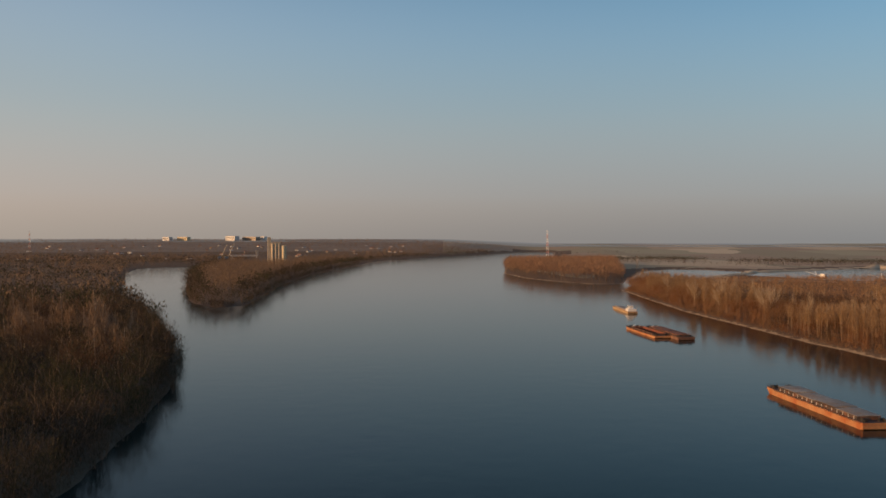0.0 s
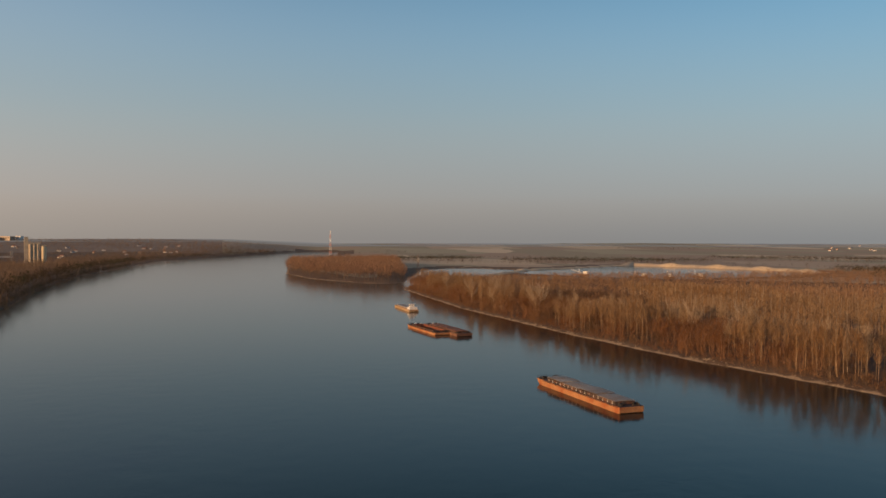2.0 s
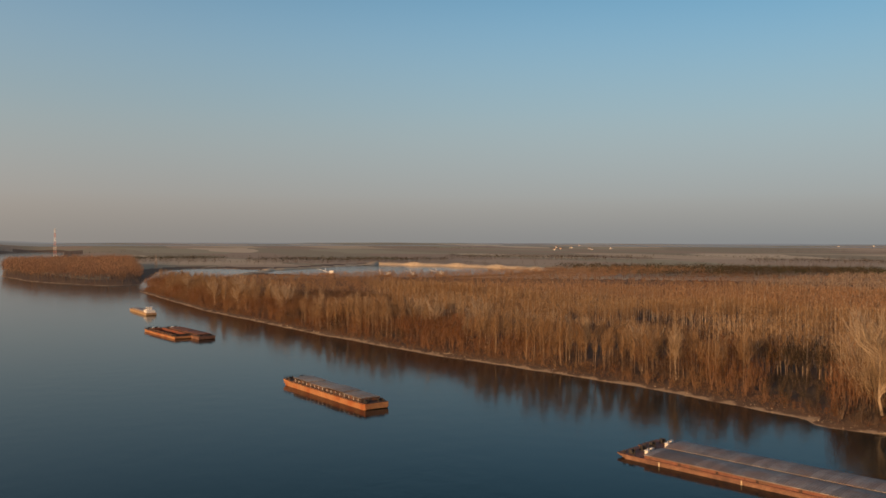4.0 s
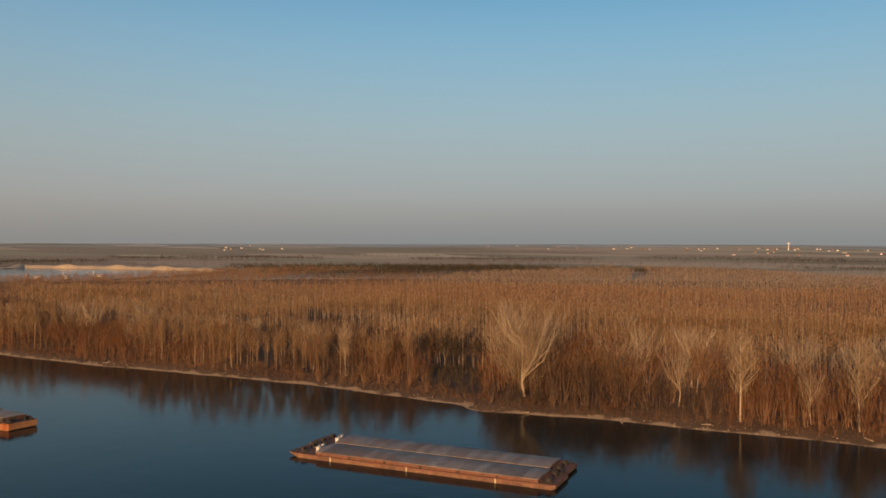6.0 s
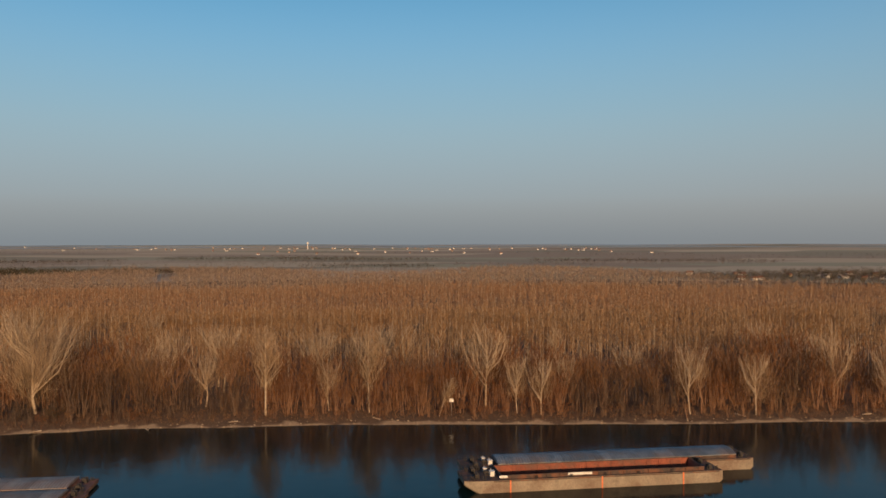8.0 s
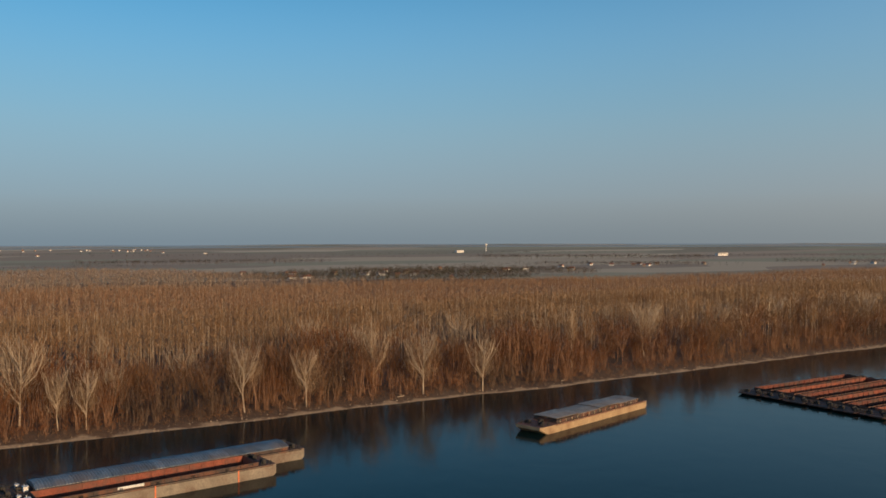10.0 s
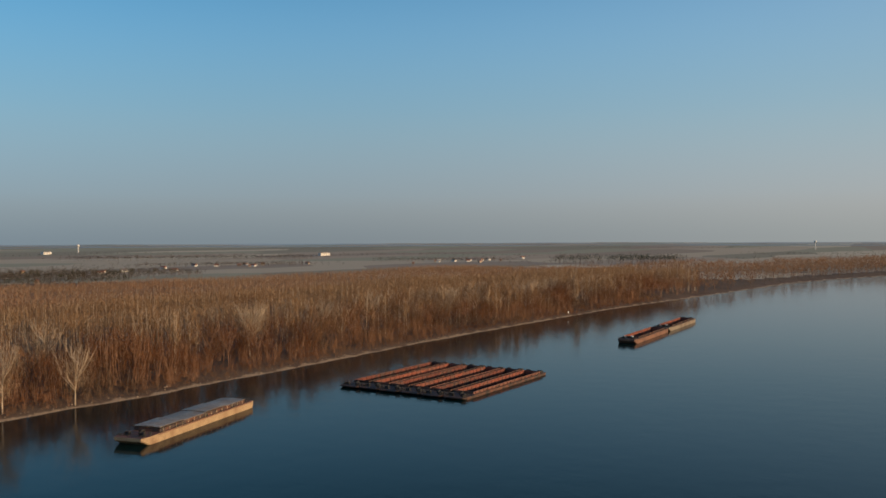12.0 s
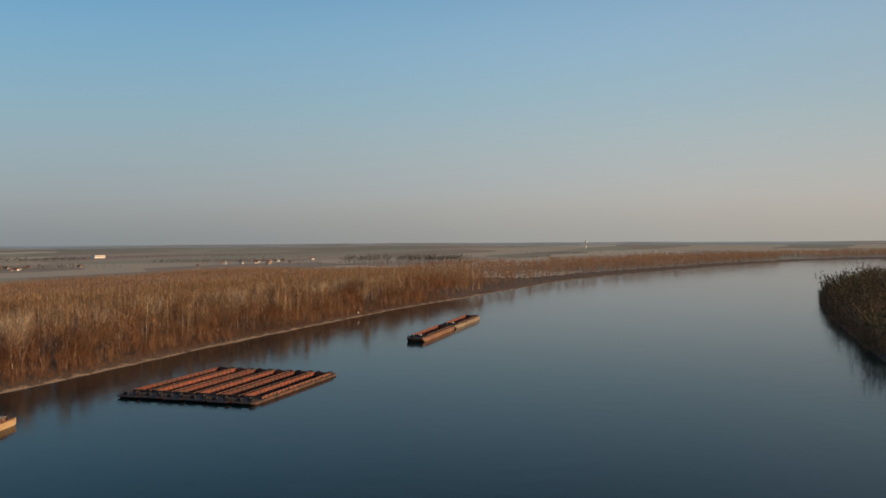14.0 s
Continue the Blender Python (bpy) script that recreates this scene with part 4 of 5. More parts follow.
# ---------------------------------------------------------------- single trees on the far bank


def mesh_of(name, model, mat):
    ob = from_arrays(name, model[0], model[1], mat)
    me = ob.data
    bpy.data.objects.remove(ob)
    return me


TREE_MESHES = {
    "poplar": [(mesh_of("trunk", m[0], BARK_PALE), mesh_of("crown", m[1], TWIG_PALE)) for m in POPLAR_NEAR],
    "giant": [(mesh_of("trunk", m[0], BARK_PALE), mesh_of("crown", m[1], TWIG_PALE)) for m in GIANT],
    "broad": [(mesh_of("trunk", m[0], BARK_PALE), mesh_of("crown", m[1], TWIG_PALE)) for m in BROAD_NEAR],
    "russet": [(mesh_of("trunk", m[0], BARK_DARK), mesh_of("crown", m[1], TWIG_RUST)) for m in BROAD_NEAR]}
TREE_LABELS = {"giant": ("cottonwood_tree", "large spreading bare cottonwood above the bank"),
               "poplar": ("poplar_tree", "tall bare poplar with a pale trunk behind the bank"),
               "broad": ("cottonwood_tree", "broad bare cottonwood with pale fanned limbs"),
               "russet": ("willow_tree", "leafless russet willow above the gravel bank")}


def tree(kind, x, y, h, wide=1.0, turn=0.0, lean=0.0, label=""):
    name, usual = TREE_LABELS[kind]
    ob = tagged(new(name), label or usual, "tree", "trees along the far bank")
    z = float(ground_height(np.array([x]), np.array([y]))[0])
    pick = TREE_MESHES[kind][int(rng.integers(0, len(TREE_MESHES[kind])))]
    for n, me in zip(("trunk", "crown"), pick):
        new(n, me).parent = ob
    ob.matrix_world = pose(x, y, z - 0.1, 0, lean, turn) @ Matrix.Diagonal((h * wide, h * wide, h, 1))
    return ob


BIG_TREES = [  # kind, x, y, height, width
    ("giant", 269, 161, 35.5, 0.95), ("broad", 312, 112, 26, 0.9), ("poplar", 302, 93, 27, 1.6), ("broad", 284, 65, 18, 0.7),
    ("broad", 296, 54, 27, 0.8), ("poplar", 277, 85, 29, 1.5), ("poplar", 284, 51, 28, 1.2), ("broad", 295, 12, 29, 0.85),
    ("broad", 287, 1, 20, 0.75), ("broad", 286, -7, 20, 0.7), ("broad", 291, -57, 25, 0.75), ("broad", 293, -79, 21, 0.8),
    ("broad", 309, -110, 25, 0.8), ("broad", 298, -126, 25, 0.85), ("broad", 297, -151, 23, 0.85), ("broad", 390, 175, 24, 0.9)]
for kind, x, y, h, w in BIG_TREES:
    tree(kind, x, y, h, w, rng.random() * 360)
tree("poplar", 282, 27, 15, 1.2, -60, 24, "thin bare poplar leaning over the scrub")
xs, ys = scatter(rng, 200, 420, -700, 900, 15.0)
d = east_of_bank(xs, ys)
keep = (d > 13) & (d < 66) & (rng.random(xs.size) < 0.5) & ~in_glade(xs, ys, 6)
for x, y, di in zip(xs[keep], ys[keep], d[keep]):
    roll_ = rng.random()
    if y > 0.75 * x:
        kind = "russet" if roll_ < 0.25 else ("poplar" if roll_ < 0.8 else "broad")
    else:
        kind = "russet" if roll_ < (0.9 if di < 34 else 0.35) else ("poplar" if roll_ < 0.55 else "broad")
    tree(kind, float(x), float(y), float((12 if kind == "russet" else 18) + 8 * rng.random()), 0.8 + 0.3 * rng.random(), rng.random() * 360)


# ---------------------------------------------------------------- barges
def shared(name, me, parent, m):
    """A further part on a mesh that is used again."""
    ob = new(name, me)
    ob.parent = parent
    ob.matrix_local = m
    return ob


def mesh_from(bm, name, mat):
    me = bpy.data.meshes.new(name)
    bm.to_mesh(me)
    bm.free()
    me.materials.append(mat)
    return me


def bollard_mesh():
    bm = bmesh.new()
    box(bm, -0.5, 0.5, -0.22, 0.22, 0, 0.08)
    for x in (-0.28, 0.28):
        rod(bm, (x, 0, 0.05), (x, 0, 0.75), 0.14, 0.14, 8)
        rod(bm, (x, 0, 0.72), (x, 0, 0.82), 0.2, 0.2, 8)
    return mesh_from(bm, "bollard", BLACK)


def winch_mesh():
    bm = bmesh.new()
    box(bm, -0.9, 0.9, -0.6, 0.6, 0, 0.15)
    box(bm, -0.85, -0.6, -0.5, 0.5, 0.1, 1.1)
    box(bm, 0.6, 0.85, -0.5, 0.5, 0.1, 1.1)
    rod(bm, (-0.65, 0, 0.65), (0.65, 0, 0.65), 0.38, 0.38, 10)
    rod(bm, (0.8, 0, 0.65), (1.15, 0, 0.65), 0.22, 0.22, 8)
    return mesh_from(bm, "winch", BLACK)


BOLLARD, WINCH = bollard_mesh(), winch_mesh()


def housing_mesh():
    bm = one_box(-0.8, 0.8, -0.65, 0.65, 0, 1.7, 0.06)
    box(bm, -0.95, 0.95, -0.8, 0.8, 1.7, 1.82)
    rod(bm, (0.4, 0.2, 1.8), (0.4, 0.2, 2.5), 0.08, 0.08, 6)
    return mesh_from(bm, "housing", WHITE)


HOUSING = housing_mesh()


def hull_bm(L, W, fb, rake=7.0, depth=1.2):
    """An open-topped steel hull, raked at the bow (+y), with plate thickness at the rim."""
    bm = bmesh.new()
    rows = []
    for y, hw, zb in ((-L / 2, W / 2 * 0.96, 0.3), (-L / 2 + 1.0, W / 2, -0.4), (-L / 2 + 2.5, W / 2, -depth), (L / 2 - rake, W / 2, -depth),
                      (L / 2 - rake * 0.55, W / 2 * 0.985, -depth * 0.45), (L / 2 - rake * 0.22, W / 2 * 0.94, fb * 0.3), (L / 2, W / 2 * 0.86, fb * 0.62)):
        c = 0.35
        rows.append([bm.verts.new(p) for p in ((-hw, y, fb), (-hw, y, zb + c), (-hw + c, y, zb), (hw - c, y, zb), (hw, y, zb + c), (hw, y, fb))])
    for a, b in zip(rows, rows[1:]):
        for i in range(5):
            bm.faces.new((a[i], b[i], b[i + 1], a[i + 1]))
    bm.faces.new(rows[0])
    bm.faces.new(list(reversed(rows[-1])))
    bmesh.ops.recalc_face_normals(bm, faces=bm.faces)
    return bm


def deck_bm(L, W, fb, x1, y0, y1):
    """The steel deck round the hold's opening."""
    bm = bmesh.new()
    z0, z1 = fb - 0.08, fb + 0.02
    box(bm, -W / 2 * 0.995, -x1, y0, y1, z0, z1)
    box(bm, x1, W / 2 * 0.995, y0, y1, z0, z1)
    box(bm, -W / 2 * 0.96, W / 2 * 0.96, -L / 2 + 0.02, y0, z0, z1)
    hw = W / 2
    steps = [(y1, hw * 0.995), (L / 2 - 3.8, hw * 0.985), (L / 2 - 1.5, hw * 0.94), (L / 2, hw * 0.86)]
    vs = [[bm.verts.new((s * w, y, z)) for s in (-1, 1)] for z in (z1,) for y, w in steps]
    for a, b in zip(vs, vs[1:]):
        bm.faces.new((a[0], a[1], b[1], b[0]))
    return bm


def barge(label, L, W, fb, hull, deck, cover=None, cover_mat=None, coaming_mat=None, coam=1.1, hold=None, marks=None, step=False, segs=0, group="", rail=True, house=True, arch=0.9, boards=(), rib_mat=None, side=1.0):
    ob = tagged(new("barge"), label, "barge", group)
    hold = hold or RED_HOLD
    x1, y0, y1 = W / 2 - side, -L / 2 + 4.5, L / 2 - 9.0
    part("hull", hull_bm(L, W, fb), hull, ob)
    part("deck", deck_bm(L, W, fb, x1, y0, y1), deck, ob)
    top = fb + coam
    cm = coaming_mat or deck
    bm = bmesh.new()
    t = 0.14
    for s in (-1, 1):
        a, b = sorted((s * x1, s * (x1 - t)))
        box(bm, a, b, y0, y1, fb - 0.3, top)
        a, b = sorted((s * (x1 + 0.16), s * (x1 - 0.02)))
        box(bm, a, b, y0, y1, top - 0.12, top + 0.03)
    box(bm, -x1 + t, x1 - t, y0, y0 + t, fb - 0.3, top)
    box(bm, -x1 + t, x1 - t, y1 - t, y1, fb - 0.3, top)
    part("coaming", bm, cm, ob)
    # ribs that stiffen the coaming
    bm = bmesh.new()
    box(bm, 0, 0.22, -0.05, 0.05, 0, coam - 0.14)
    rib = mesh_from(bm, "rib", rib_mat or cm)
    n = int((y1 - y0) / 3.2)
    for i in range(n):
        y = y0 + (i + 0.5) * (y1 - y0) / n
        shared("rib", rib, ob, pose(x1 + 0.005, y, fb + 0.02))
        shared("rib", rib, ob, pose(-x1 - 0.005, y, fb + 0.02, 0, 0, 180))
    # hold
    floor = -0.6
    bm = bmesh.new()
    xi, ya, yb = x1 - t, y0 + t, y1 - t
    box(bm, -xi, xi, ya, yb, floor - 0.1, floor)
    if not cover:
        for s in (-1, 1):
            a, b = sorted((s * (xi - 0.01), s * (xi - 0.07)))
            box(bm, a, b, ya, yb, floor, top - 0.06)
            for i in range(int(L / 4)):
                y = ya + (i + 0.5) * (yb - ya) / int(L / 4)
                a, b = sorted((s * (xi - 0.06), s * (xi - 0.22)))
                box(bm, a, b, y - 0.08, y + 0.08, floor, top - 0.2)
        box(bm, -xi + 0.08, xi - 0.08, ya + 0.01, ya + 0.07, floor, top - 0.06)
        box(bm, -xi + 0.08, xi - 0.08, yb - 0.07, yb - 0.01, floor, top - 0.06)
    part("hold", bm, hold, ob, "rust-red empty hold" if not cover else "")
    # covers
    if cover:
        n = segs or 12
        length = (y1 - y0 + 0.4) / n
        rise = arch if cover == "arch" else 0.22
        metas = {}
        for i in range(n):
            lift = 0.0
            if step:
                lift = 0.30 if (i // max(1, n // 4)) % 2 else 0.0
            key = 0
            if key not in metas:
                bm = bmesh.new()
                k = 8 if cover == "arch" else 4
                ribs = 3
                rows = []
                for j in range(ribs * 2 + 1):
                    y = length * (j / (ribs * 2) - 0.5) * 0.985
                    bulge = 0.14 if j % 2 else 0.0
                    row = []
                    for q in range(k + 1):
                        u = -1 + 2 * q / k
                        z = rise * (1 - u * u) + bulge if cover == "arch" else rise * (1 - abs(u)) + bulge * 0.6
                        row.append(bm.verts.new(((x1 + 0.12) * u, y, z + 0.1)))
                    rows.append(row)
                for a, b in zip(rows, rows[1:]):
                    for q in range(k):
                        bm.faces.new((a[q], a[q + 1], b[q + 1], b[q]))
                for row in (rows[0], rows[-1]):
                    low = [bm.verts.new((v.co.x, v.co.y, 0.0)) for v in row]
                    for q in range(k):
                        bm.faces.new((row[q], low[q], low[q + 1], row[q + 1]))
                for q in (0, k):
                    la = [bm.verts.new((r_[q].co.x, r_[q].co.y, 0.0)) for r_ in (rows[0], rows[-1])]
                    bm.faces.new((rows[0][q], *[r_[q] for r_ in rows[1:]], la[1], la[0]))
                bmesh.ops.recalc_face_normals(bm, faces=bm.faces)
                metas[key] = mesh_from(bm, "hatch_cover", cover_mat)
            shared("hatch_cover", metas[key], ob, pose(0, y0 - 0.2 + (i + 0.5) * length, top + 0.035 + lift))
    for y, long_ in boards:
        part("name_board", one_box(-x1 - 0.26, -x1 - 0.17, y - long_ / 2, y + long_ / 2, top - 0.6, top - 0.02), WHITE, ob, "blank white board")
    # rubbing strake
    bm = bmesh.new()
    for s in (-1, 1):
        a, b = sorted((s * W / 2, s * (W / 2 + 0.1)))
        box(bm, a, b, -L / 2 + 1, L / 2 - 7, fb - 0.32, fb - 0.08)
    part("rubbing_strake", bm, deck, ob)
    # deck gear
    for y in (-L / 2 + 1.2, -L / 2 + 3.2, L / 2 - 2.0, L / 2 - 5.0):
        for s in (-1, 1):
            shared("bollard", BOLLARD, ob, pose(s * (W / 2 - 1.4), y, fb + 0.02, 0, 0, 90))
    for i in range(1, 6):
        y = y0 + i * (y1 - y0) / 6
        for s in (-1, 1):
            shared("bollard", BOLLARD, ob, pose(s * (W / 2 - 0.42), y, fb + 0.02, 0, 0, 90) @ Matrix.Diagonal((0.7, 0.7, 0.8, 1)))
    for x, y, a in ((-2.6, L / 2 - 3.4, 0), (2.6, L / 2 - 3.4, 180), (0, L / 2 - 6.6, 90), (-2.8, -L / 2 + 2.4, 0), (2.8, -L / 2 + 2.4, 180)):
        shared("winch", WINCH, ob, pose(x, y, fb + 0.02, 0, 0, a))
    if house:
        shared("housing", HOUSING, ob, pose(-1.2, L / 2 - 7.4, fb + 0.02) @ Matrix.Diagonal((0.8, 0.8, 0.7, 1)))
        shared("housing", HOUSING, ob, pose(2.6, L / 2 - 6.4, fb + 0.02) @ Matrix.Diagonal((0.6, 0.6, 0.55, 1)))
    if rail:
        bm = bmesh.new()
        pts = [(-W / 2 * 0.95, L / 2 - 4.5), (-W / 2 * 0.93, L / 2 - 2.2), (-W / 2 * 0.85, L / 2 - 0.3), (0, L / 2 - 0.2), (W / 2 * 0.85, L / 2 - 0.3), (W / 2 * 0.93, L / 2 - 2.2), (W / 2 * 0.95, L / 2 - 4.5)]
        for p in pts:
            rod(bm, (*p, fb), (*p, fb + 1.05), 0.045, 0.045, 5)
        for a, b in zip(pts, pts[1:]):
            for z in (0.55, 1.05):
                rod(bm, (*a, fb + z), (*b, fb + z), 0.035, 0.035, 5)
        part("railing", bm, BLACK, ob)
    for s in (-1, 1):
        for f_, mat in (marks or ()):
            y = L * f_
            a, b = sorted((s * W / 2, s * (W / 2 + 0.125)))
            part("draught_mark", one_box(a, b, y - 0.16, y + 0.16, max(-0.4, fb - 3.2), fb - 0.02), mat, ob)
    return ob


def settle(ob, x, y, way):
    """Moors a vessel with its middle at x, y and its bow along way (degrees from +y, anticlockwise)."""
    ob.matrix_world = pose(x, y, 0, 0, 0, way)
    return ob


def between(stern, bow):
    dx, dy = bow[0] - stern[0], bow[1] - stern[1]
    return (stern[0] + bow[0]) / 2, (stern[1] + bow[1]) / 2, math.degrees(math.atan2(-dx, dy))


# single barge with an orange hull
x, y, a = between((136.6, 266.0), (131.6, 332.8))
settle(barge("unladen orange-hulled barge with stepped grey hatch covers", 67, 9.9, 2.25, HULL_ORANGE, DECK_DARK, "flat", COVER_TAN, DECK_DARK, 1.15, step=True, segs=8, house=False, rib_mat=WHITE), x, y, a)
# laden pair under arched covers
ax, ay = 178.9, 98.5
way = math.degrees(math.atan2(-(163 - 178.5), 172 - 98.1))
ux, uy = -math.sin(radians(way)), math.cos(radians(way))
rx_, ry_ = uy, -ux
for k, (off, slide) in enumerate(((5.65, 0.0), (17.0, 0.8))):
    b_ = barge("laden barge with arched corrugated grey covers and red deck", 77, 11.2, 1.15, HULL_RUST, DECK_RED, "arch", COVER_GREY, DECK_RED, 0.75, segs=30,
               marks=((-0.3, CREAM), (0.02, CREAM), (0.32, CREAM)), group="pair of covered barges", rail=False, arch=0.5, side=0.55)
    settle(b_, ax + ux * (38.5 + slide) + rx_ * off, ay + uy * (38.5 + slide) + ry_ * off, way)
# pair with one open hold
settle(barge("unladen grey barge with an open rust-red hold", 65, 11.0, 2.9, HULL_GREY, DECK_DARK, None, None, DECK_DARK, 0.95,
             marks=((-0.34, MARK), (-0.02, MARK), (0.33, MARK)), group="pair of grey barges", boards=((23, 2.0), (4, 6.0))), 212.4, -17.2, 14)
settle(barge("unladen grey barge with arched blue-grey covers", 77, 11.0, 2.9, HULL_GREY, DECK_DARK, "arch", COVER_BLUE, DECK_DARK, 0.8, segs=30,
             group="pair of grey barges", boards=((24, 2.0), (-7, 5.0))), 223.9, -22.2, 14)
# single tan barge
x, y, a = between((250.7, -188.6), (228.0, -131.5))
settle(barge("unladen tan barge with weathered flat hatch covers", 61.5, 11.0, 2.4, HULL_TAN, DECK_RED, "flat", COVER_TAN, DECK_DARK, 1.1, step=True, segs=8, house=False, rib_mat=CREAM), x, y, a)
# raft of six open barges
px0, py0 = 193.5, -246.5
way_r = math.degrees(math.atan2(-(193.5 - 203), 246.5 * -1 + 318))
ux, uy = -math.sin(radians(way_r)), math.cos(radians(way_r))
rx_, ry_ = uy, -ux
first = {}
for i in range(6):
    k = i % 2
    cx_, cy_ = px0 - ux * 36 + rx_ * (4.95 + i * 9.85), py0 - uy * 36 + ry_ * (4.95 + i * 9.85)
    if k not in first:
        first[k] = settle(barge("low open barge with a rust-red hold moored in a raft", 72 + k, 9.6, 0.95, DECK_DARK, DECK_DARK, None, None, DECK_DARK if k else DECK_RED, 1.0,
                                group="raft of six open barges", house=False, hold=DEEP_HOLD if k else RED_HOLD), cx_, cy_, way_r)
    else:
        copy_thing(first[k], pose(cx_, cy_, 0, 0, 0, way_r))
# two open barges in line
for (s0, s1), hullm in ((((249.5, -583), (237.2, -512)), HULL_GREY), (((236.8, -510), (224.2, -438)), HULL_RUST)):
    x, y, a = between(s0, s1)
    settle(barge("open rust-brown barge moored in line with another", 71, 11.0, 2.5, hullm, DECK_DARK, None, None, DECK_DARK, 0.9, group="two barges in line"), x + 2.5, y, a)
# distant pair
x, y, a = between((129, 512), (123, 571))
settle(barge("rusty open barge moored beside another", 57, 10.5, 1.5, HULL_ORANGE, DECK_DARK, None, None, DECK_DARK, 1.0, group="upstream pair of barges"), x + 4.5, y, a)
settle(barge("dark rusty barge with worn flat covers", 62, 10.5, 1.9, HULL_RUST, DECK_DARK, "flat", RUST, DECK_DARK, 0.8, group="upstream pair of barges", segs=8), x + 15.6, y - 8, a)


# ---------------------------------------------------------------- motor vessel
def motor_vessel(x, y, way):
    ob = tagged(new("motor_ship"), "small cream motor ship with a white wheelhouse aft", "ship")
    L, W, fb = 58, 8.4, 1.6
    part("hull", hull_bm(L, W, fb, 8), HULL_TAN, ob)
    part("deck", deck_bm(L, W, fb, W / 2 - 0.9, -L / 2 + 12, L / 2 - 8), RUST, ob)
    part("hatch", one_box(-W / 2 + 0.8, W / 2 - 0.8, -L / 2 + 11.9, L / 2 - 7.9, fb - 0.3, fb + 1.1, 0.2), COVER_TAN, ob)
    part("deckhouse", one_box(-3.4, 3.4, -L / 2 + 1.5, -L / 2 + 10.5, fb, fb + 2.0, 0.1), WHITE, ob)
    wheel = part("wheelhouse", one_box(-2.0, 2.0, -L / 2 + 6, -L / 2 + 9.5, fb + 2.0, fb + 4.2, 0.1), WHITE, ob)
    part("window", one_box(-1.8, 1.8, -L / 2 + 9.5, -L / 2 + 9.54, fb + 3.0, fb + 3.9), GLASS, wheel)
    for s in (-1, 1):
        a, b = sorted((s * 2.0, s * 2.03))
        part("window", one_box(a, b, -L / 2 + 6.3, -L / 2 + 9.2, fb + 3.0, fb + 3.9), GLASS, wheel)
    part("roof", one_box(-2.3, 2.3, -L / 2 + 5.7, -L / 2 + 9.9, fb + 4.2, fb + 4.36, 0.05), WHITE, ob)
    bm = bmesh.new()
    rod(bm, (0, -L / 2 + 5, fb + 2.0), (0, -L / 2 + 5, fb + 7.4), 0.09, 0.05)
    rod(bm, (-1, -L / 2 + 5, fb + 6.0), (1, -L / 2 + 5, fb + 6.0), 0.05)
    part("mast", bm, BLACK, ob)
    return settle(ob, x, y, way)


motor_vessel(152.5, 712, 1)


# ---------------------------------------------------------------- bank sign and driftwood
def bank_sign(x, y, h):
    ob = tagged(new("navigation_sign"), "white square navigation board on a post in the scrub", "sign")
    z = float(ground_height(np.array([x]), np.array([y]))[0])
    bm = bmesh.new()
    rod(bm, (0, 0, -0.3), (0, 0, h), 0.09, 0.07, 8)
    part("post", bm, COVER_GREY, ob)
    part("board", one_box(-0.16, -0.08, -0.7, 0.7, h - 1.2, h, 0.02), WHITE, ob)
    ob.matrix_world = pose(x, y, z)
    return ob


bank_sign(283.5, 23.0, 5.6)
bank_sign(338, -560, 5.0)


def driftwood(x, y, turn, size):
    pieces = [limb((0, 0, 0.15), (size, 0, 0.5), 0.22, 0.08, 6), limb((size * 0.5, 0, 0.3), (size * 0.8, 0.9, 1.1), 0.09, 0.03, 5), limb((size * 0.2, 0, 0.3), (size * 0.35, -0.8, 0.8), 0.08, 0.03, 5)]
    v, t = join(pieces)
    ob = from_arrays("driftwood", v, t, BARK_PALE)
    z = float(ground_height(np.array([x]), np.array([y]))[0])
    ob.matrix_world = pose(x, y, z - 0.1, 0, 0, turn)
    return tagged(ob, "bleached driftwood branch lying on the gravel bank", "driftwood", "driftwood on the bank")


for x, y in ((259, 119), (275, 46), (268, 92), (252, 150), (289, -75), (296, -118), (244, 300), (228, 372), (300, -190), (212, 505)):
    driftwood(x + 1.5, y, rng.random() * 360, 2.5 + 3 * rng.random())


# ---------------------------------------------------------------- port and town beyond the spit
def at(yaw, r):
    x, y = -math.sin(radians(yaw)) * r, math.cos(radians(yaw)) * r
    return x, y, float(ground_height(np.array([x]), np.array([y]))[0])


def grain_silo():
    ob = tagged(new("grain_silo"), "cream concrete grain silos with a lift tower", "silo")
    part("lift_tower", one_box(-21, -13, -5, 5, 0, 62, 0.3), CONCRETE, ob)
    bm = one_box(-13, 10, -6, 6, 46, 50, 0.2)
    part("gallery", bm, CONCRETE, ob)
    for i in range(3):
        for j in (-1, 1):
            bm = bmesh.new()
            rod(bm, (-9 + i * 7.4, j * 4.2, 0), (-9 + i * 7.4, j * 4.2, 46), 3.6, 3.6, 20)
            part("silo_cell", bm, CONCRETE, ob)
    for j in (-1, 1):
        bm = bmesh.new()
        rod(bm, (16.5, j * 4.4, 0), (16.5, j * 4.4, 42), 5.0, 5.0, 22)
        part("silo_cell", bm, CREAM, ob)
    bm = bmesh.new()
    box(bm, 12, 21, -8, 8, 42, 44)
    part("cell_roof", bm, CONCRETE, ob)
    x, y, z = at(11.1, 2000)
    ob.matrix_world = pose(x, y, 2.5, 0, 0, 11)
    return ob


grain_silo()


